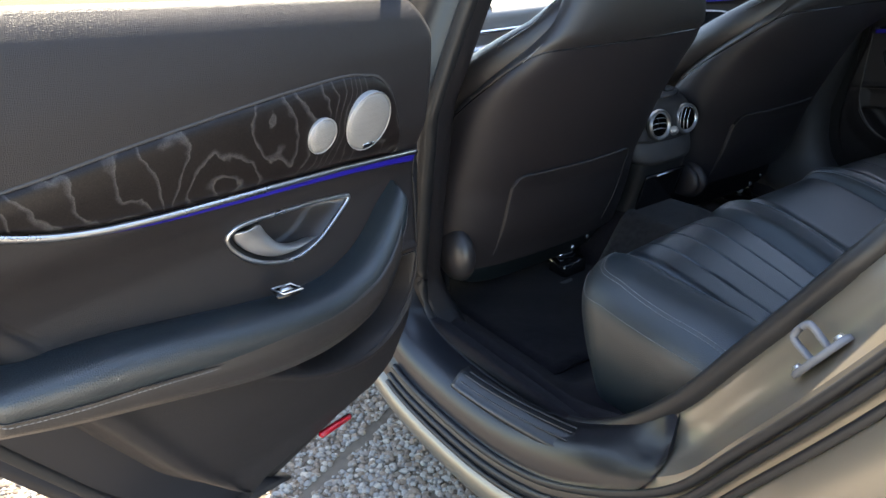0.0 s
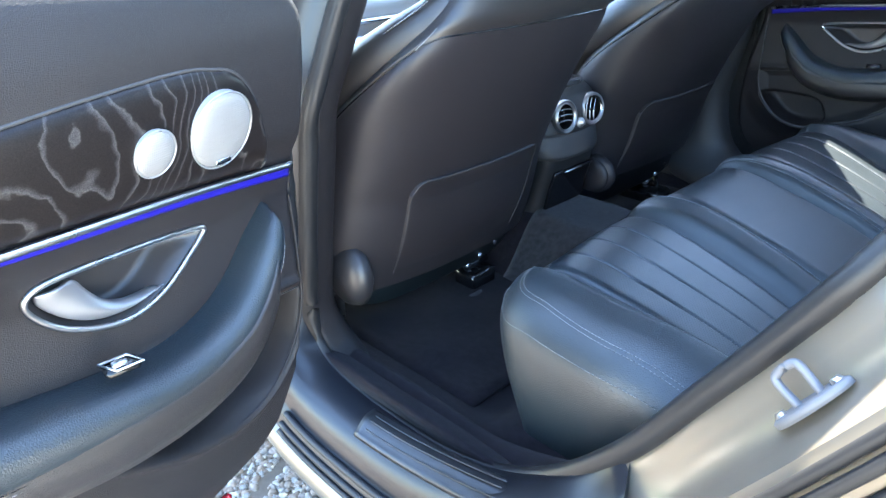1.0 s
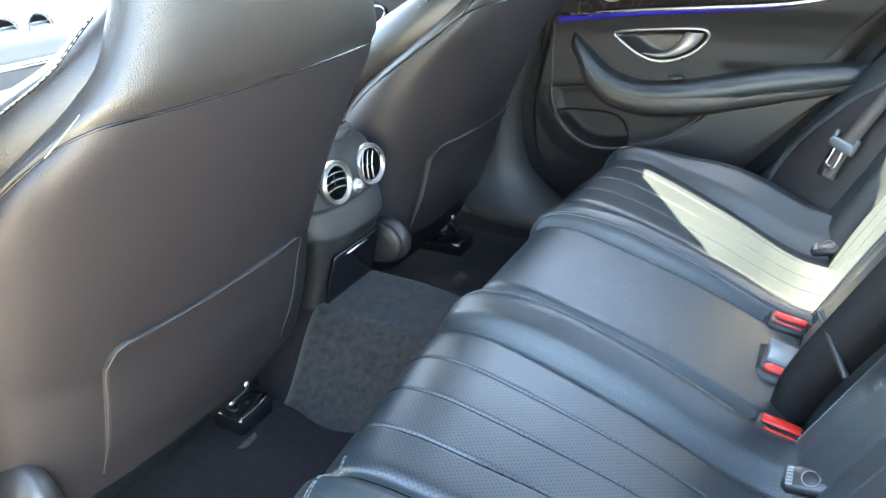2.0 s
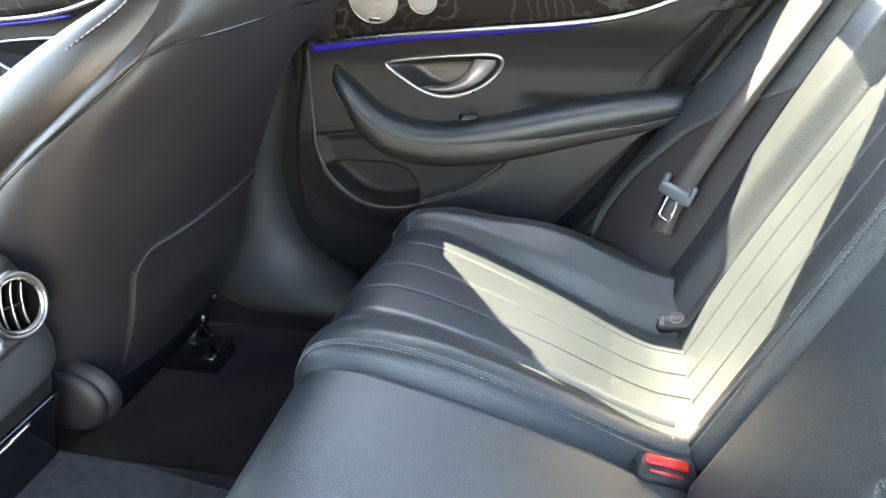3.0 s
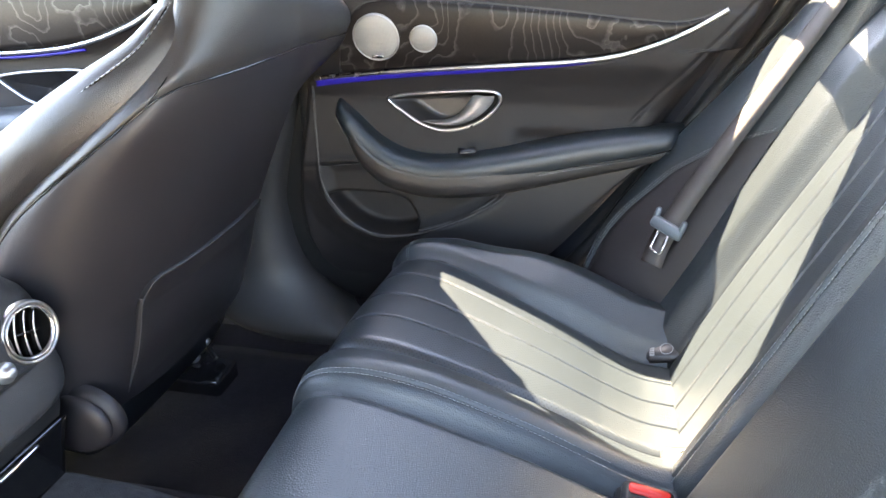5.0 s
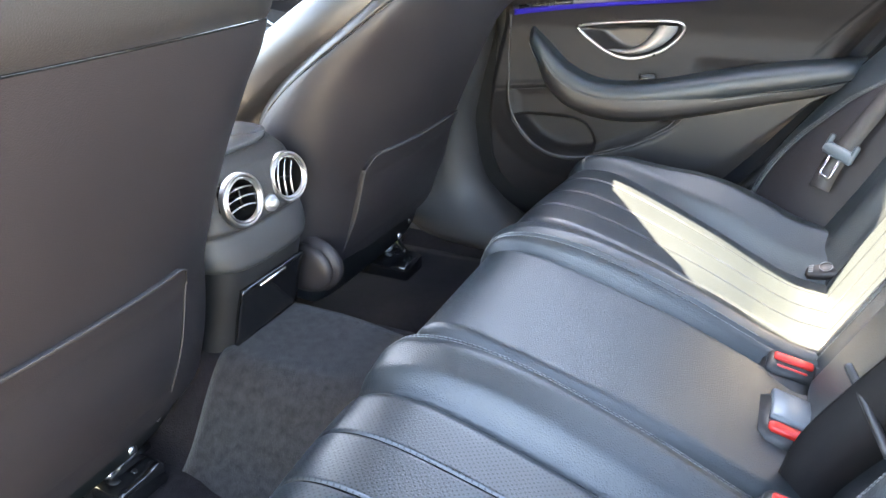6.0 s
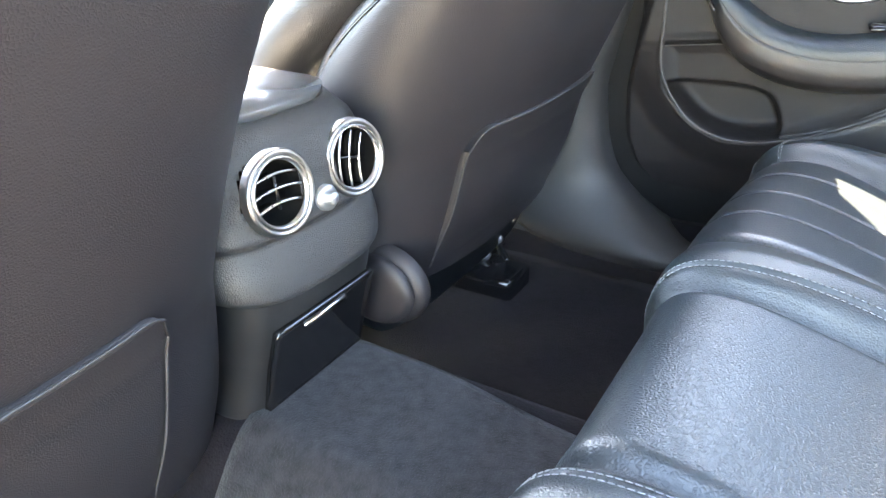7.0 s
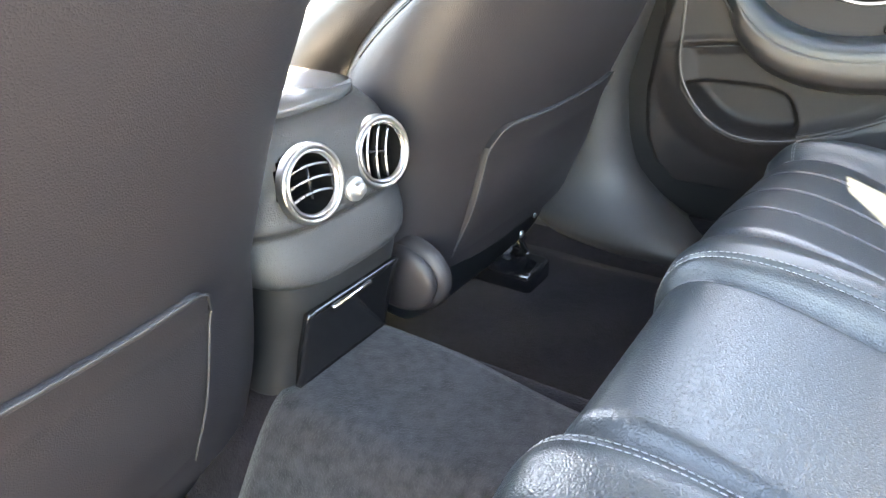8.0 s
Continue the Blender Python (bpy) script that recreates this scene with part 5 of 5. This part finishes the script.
tongue_y = (side_panel(1, 0.76, 0.58) - side_panel(1, 0.64, 0.60))
tongue_y = (tongue_y - tongue_x * tongue_y.dot(tongue_x)).normalized()
tongue_z = tongue_x.cross(tongue_y)
tm = Matrix.Translation(side_panel(1, 0.668, 0.585, 0.011)) @ Matrix((tongue_x, tongue_y, tongue_z)).transposed().to_4x4()
tongue = put("tongue_grip", moved(join(box(-0.034, 0.034, -0.010, 0.012, -0.006, 0.006, 0.004), box(-0.034, -0.024, -0.002, 0.026, -0.005, 0.005, 0.003), box(0.024, 0.034, -0.002, 0.026, -0.005, 0.005, 0.003)), tm), PALEPL, belt, "grey plastic belt tongue")
loop = [(-0.011, -0.008, 0), (-0.012, -0.042, 0), (-0.008, -0.047, 0), (0.008, -0.047, 0), (0.012, -0.042, 0), (0.011, -0.008, 0)]
put("tongue_plate", moved(tube(loop, 0.0028, 6), tm), STEEL, tongue, "bright steel latch plate")

belt2 = thing("seat_belt", (0.80, -0.10, 0.50), "black seat belt drawn across the backrest to its buckle", "seat belt", "rear seat belts")
put("webbing", ribbon([(0.775, -0.105, 0.475), (0.785, -0.125, 0.55), (0.820, -0.185, 0.68), (0.865, -0.275, 0.84), (0.93, -0.37, 1.0), (1.03, -0.45, 1.15)], lambda t: (0.62, -0.60, -0.50), 0.066), DARKWEB, belt2, "woven black belt webbing")
put("stop_button", tube(spline([(0.786, -0.128, 0.672), (0.798, -0.150, 0.660), (0.826, -0.198, 0.628)], 5), 0.0045, 8), PLASTIC, belt2, "dark plastic guide bar")


def buckle(x, y, z, label):
    """A buckle in a black housing sunk between cushion and backrest; the button lies along its far edge."""
    b = thing("belt_buckle", (x, y, z), label, "belt buckle", "rear belt buckles")
    m = Matrix.Translation((x, y, z)) @ Matrix.Rotation(radians(10), 4, "Y") @ Matrix.Rotation(radians(16), 4, "X")
    put("buckle_body", moved(join(box(-0.036, 0.036, -0.062, 0.020, -0.05, -0.004, 0.010), box(-0.032, 0.032, -0.022, 0.018, -0.02, 0.004, 0.006)), m), RUBBER, b, "black buckle housing")
    put("release_button", moved(join(box(-0.026, 0.026, -0.003, 0.012, 0.002, 0.008, 0.003), box(-0.020, 0.020, -0.013, -0.009, 0.0, 0.005, 0.001)), m), REDPL, b, "red release button")
    return b


buckle(0.762, 0.128, 0.504, "black belt buckle with red button, sunlit")
buckle(0.772, -0.155, 0.499, "black belt buckle with red button in the seat gap")
at = (0.764, 0.010, 0.497)
lp = thing("belt_buckle", at, "grey flat-topped belt buckle with red button", "belt buckle", "rear belt buckles")
bm_ = Matrix.Translation(at) @ Matrix.Rotation(radians(14), 4, "Y") @ Matrix.Rotation(radians(180), 4, "Z")
# raised black block in place of the shaded hollow round the buckle
put("recess", moved(box(-0.037, 0.037, -0.048, 0.052, -0.03, 0.0075, 0.012), bm_), RUBBER, lp, "black block standing for the dark of the recess")
put("top_cover", moved(loft([[Vector((sx * (0.029 - i), -0.036 + 0.062 * t, 0.007 + h + 0.004 * math.sin(math.pi * t))) for sx, h, i in ((-1, 0.0, 0), (-1, 0.004, 0.001), (-0.9, 0.0065, 0.0), (0.9, 0.0065, 0.0), (1, 0.004, 0.001), (1, 0.0, 0))] for t in [k / 10 for k in range(11)]]), bm_), PALEPL, lp, "pale grey plastic cover")
put("release_button", moved(box(-0.028, 0.028, 0.0275, 0.044, 0.0, 0.0125, 0.004), bm_), REDPL, lp, "red release button")


def anchor(y, x, z, label):
    a = thing("anchor_cover", (x, y, z), label, "anchor cover", "child seat anchor covers")
    m = Matrix.Translation((x, y, z)) @ Matrix.Rotation(radians(26), 4, "X") @ Matrix.Rotation(radians(-16), 4, "Y")
    put("tag", moved(box(-0.030, 0.030, -0.018, 0.018, -0.016, 0.0035, 0.005), m), PLASTIC, a, "dark rounded anchor tag")
    ring = [tuple(m @ Vector((0.004 + 0.0105 * math.cos(k * math.pi / 12), 0.0105 * math.sin(k * math.pi / 12), 0.0045))) for k in range(24)]
    put("symbol", tube(ring, 0.0009, 5, True), PRINT, a, "pale printed ring symbol")
    put("letters", moved(join(*[box(-0.024 + 0.0, -0.016, -0.013 + 0.0045 * k, -0.0095 + 0.0045 * k, 0.004, 0.0048, 0.0002) for k in range(6)]), m), PRINT, a, "pale printed lettering")
    return a


anchor(0.505, 0.808, 0.489, "dark anchor tag with pale print between cushion and backrest")
anchor(-0.232, 0.812, 0.492, "dark anchor tag with pale print between cushion and backrest")
anchor(0.231, 0.814, 0.487, "sunlit anchor tag between cushion and backrest")
anchor(-0.523, 0.815, 0.512, "dark anchor tag with pale print between cushion and backrest")


# ---- sill plate, striker ----
sill = put("sill_plate", slab(lambda u, v: (0.18 + 0.34 * u + 0.012 * v, -0.822 - 0.058 * v, 0.347 + 0.003 * math.sin(math.pi * v) + 0.050 * u ** 1.6 - 0.014 * step(v, 0.4, 1.0)), 30, 12, (0, 0, -0.008)), SILLMET)
tagged(sill, "dull brushed aluminium sill plate in the door opening", "sill plate")
for v in (0.25, 0.5, 0.75):
    rib = [(0.20 + 0.30 * u + 0.012 * v, -0.822 - 0.058 * v, 0.3485 + 0.003 * math.sin(math.pi * v) + 0.050 * u ** 1.6 - 0.014 * step(v, 0.4, 1.0)) for u in [k / 20 for k in range(21)]]
    put("rib", tube(rib, 0.0014, 6), SILLMET, sill, "thin bright rib")
striker = thing("door_striker", (0.855, -0.85, 0.75), "pale zinc door striker bolted to the door jamb", "door striker")
sm = Matrix.Translation((0.868, -0.838, 0.742)) @ Matrix.Rotation(radians(32), 4, "Y")
plate = [[Vector((-0.004 + 0.008 * t, 0.020 * sc * math.sin(a), 0.048 * sc * math.cos(a))) for a in [2 * math.pi * k / 24 for k in range(24)]] for t, sc in ((1.0, 1.0), (0.2, 1.0), (-0.1, 0.9))]
put("striker_plate", moved(loft(plate), sm), PALEMET, striker, "pale metal base plate")
put("striker_loop", moved(tube(spline([(0, 0.002, -0.014), (-0.030, 0.004, -0.016), (-0.038, 0.006, -0.010), (-0.038, 0.006, 0.010), (-0.030, 0.004, 0.016), (0, 0.002, 0.014)], 6), 0.0046, 12), sm), PALEMET, striker, "pale metal loop")
for k in (-0.036, 0.036):
    put("bolt", moved(lathe([(0.0, 0.004), (0.005, 0.004), (0.007, 0.0)], 6), sm @ facing((-0.005, 0, k), (-1, 0, 0))), CHROME, striker)


for side, sname in ((-1, "left"), (1, "right")):
    cover = put("sill_cover_" + sname, opening_sweep(
        [(-0.008, 0.780), (-0.0145, 0.80), (-0.0185, 0.83), (-0.0145, 0.863), (0.000, 0.8855), (0.028, 0.894), (0.044, 0.896), (0.050, 0.8975), (0.058, 0.909), (0.098, 0.9115)],
        [(-0.008, 0.779), (0.002, 0.806), (0.032, 0.816), (0.060, 0.832), (0.070, 0.862), (0.080, 0.888), (0.086, 0.8905), (0.089, 0.8925), (0.097, 0.9045), (0.127, 0.9095)], side, 0.0, 0.615, 0.10), SILLCOV)
    tagged(cover, "dark navy plastic cover over door sill and pillar", "sill cover", kind="structure")


# ---- dashboard and front door, seen past the front seats ----
dash = thing("dashboard", (-1.0, 0, 0.45), "pale dashboard with round chrome vents and silver controls", "dashboard")
put("dash_body", slab(lambda u, v: (-0.93 - 0.06 * math.sin(math.pi * min(v * 1.2, 1)) - 0.25 * step(v, 0.78, 1.0), -0.74 + 1.48 * u, 0.45 + 0.52 * v), 30, 24, (-0.2, 0, 0)), CREAM, dash, "pale dashboard skin")
put("trim_band", slab(lambda u, v: (-0.945 + 0.012 * math.sin(math.pi * v), -0.70 + 1.40 * u, 0.795 + 0.022 * v), 20, 8, (-0.05, 0, 0)), BRIGHT, dash, "bright trim band")
put("control_panel", slab(lambda u, v: (-0.925 + 0.10 * (1 - v), -0.13 + 0.30 * u, 0.60 + 0.165 * v), 12, 10, (-0.08, 0, -0.03)), BRUSHED, dash, "silver control panel")
for k in range(7):
    put("control_key", box(-0.912, -0.895, -0.105 + 0.036 * k, -0.077 + 0.036 * k, 0.742, 0.756, 0.004), BRIGHT, dash, "bright control key")
lv = put("lower_vent", box(-0.885, -0.862, -0.09, 0.02, 0.675, 0.715, 0.01), GLOSSBLK, dash)
put("vent_edge", tube([(-0.862, y, z) for y, z in ((-0.092, 0.672), (-0.092, 0.718), (0.022, 0.718), (0.022, 0.672))], 0.004, 6, True), BRIGHT, lv)
for yy in (-0.155, -0.065, 0.025, 0.115):
    m = facing((-0.965, yy, 0.878), (1, 0, 0.15))
    r = put("dash_vent_ring", moved(lathe([(0.029, -0.002), (0.031, 0.008), (0.036, 0.010), (0.039, 0.002), (0.039, -0.016)], 32), m), BRIGHT, dash, "chrome vent ring")
    put("barrel", moved(lathe([(0.0, -0.012), (0.026, -0.012), (0.030, 0.002)], 24), m), GLOSSBLK, r)
    for k in (-1, 0, 1):
        put("slat", moved(tube([(-0.026, 0.012 * k, 0.002), (0.026, 0.012 * k, 0.002)], 0.002, 6), m), CHROME, r)

fdoor = put("front_door_right", slab(lambda u, v: (-0.95 + 0.85 * u, 0.745 - 0.06 * step(v, 0.75, 1.0), 0.32 + 0.78 * v), 20, 24, (0, 0.04, 0)), SOFT)
tagged(fdoor, "black-lined front door beyond the front seat", "car door")
put("satin_strip", tube(spline([(-0.85, 0.705, 0.89), (-0.5, 0.705, 0.912), (-0.347, 0.704, 0.933), (-0.226, 0.70, 0.973), (-0.16, 0.695, 1.01)], 6), 0.005, 8), CHROME, fdoor, "satin chrome strip")
put("light_guide", tube(spline([(-0.85, 0.708, 0.882), (-0.5, 0.708, 0.903), (-0.34, 0.706, 0.922)], 6), 0.003, 6), BLUE, fdoor, "blue ambient light guide")
FTRIM = spline([(-0.85, 0, 0.897), (-0.5, 0, 0.919), (-0.347, 0, 0.940), (-0.226, 0, 0.979), (-0.17, 0, 1.012)], 8)
put("ash_trim", slab(lambda u, v: (lambda p: (p.x, 0.700 - 0.004 * math.sin(math.pi * v), p.z + max(1.03 - p.z, 0.004) * v))(FTRIM[round(u * (len(FTRIM) - 1))]), len(FTRIM), 10, (0, 0.008, 0)), WOOD, fdoor, "dark open-pored ash trim")
fbez = put("handle_bezel", tube([(x - 0.86, 0.738, z + 0.012) for x, z in BEZEL_P], 0.0033, 8, True), CHROME, fdoor, "satin chrome handle surround")
put("handle_bowl", grid(lambda u, v: (lambda p: (-0.475 + (p[0] - 0.385) * (1 - v), 0.740 + 0.004 * v, 0.834 + (p[1] - 0.822) * (1 - v)))(BEZEL_P[int(u * len(BEZEL_P)) % len(BEZEL_P)]), len(BEZEL_P), 4, loop_u=True), GLOSSBLK, fbez, "dark plastic recess")
put("arm_rest", tube(spline([(-0.85, 0.715, 0.72), (-0.5, 0.70, 0.76), (-0.15, 0.715, 0.80)], 6), 0.045, 12), LEATHER, fdoor)
fdl = put("front_door_left", slab(lambda u, v: (-0.95 + 0.85 * u, -0.745 + 0.06 * step(v, 0.75, 1.0), 0.32 + 0.78 * v), 20, 24, (0, -0.04, 0)), SOFT)
tagged(fdl, "black-lined front door on the open side", "car door")
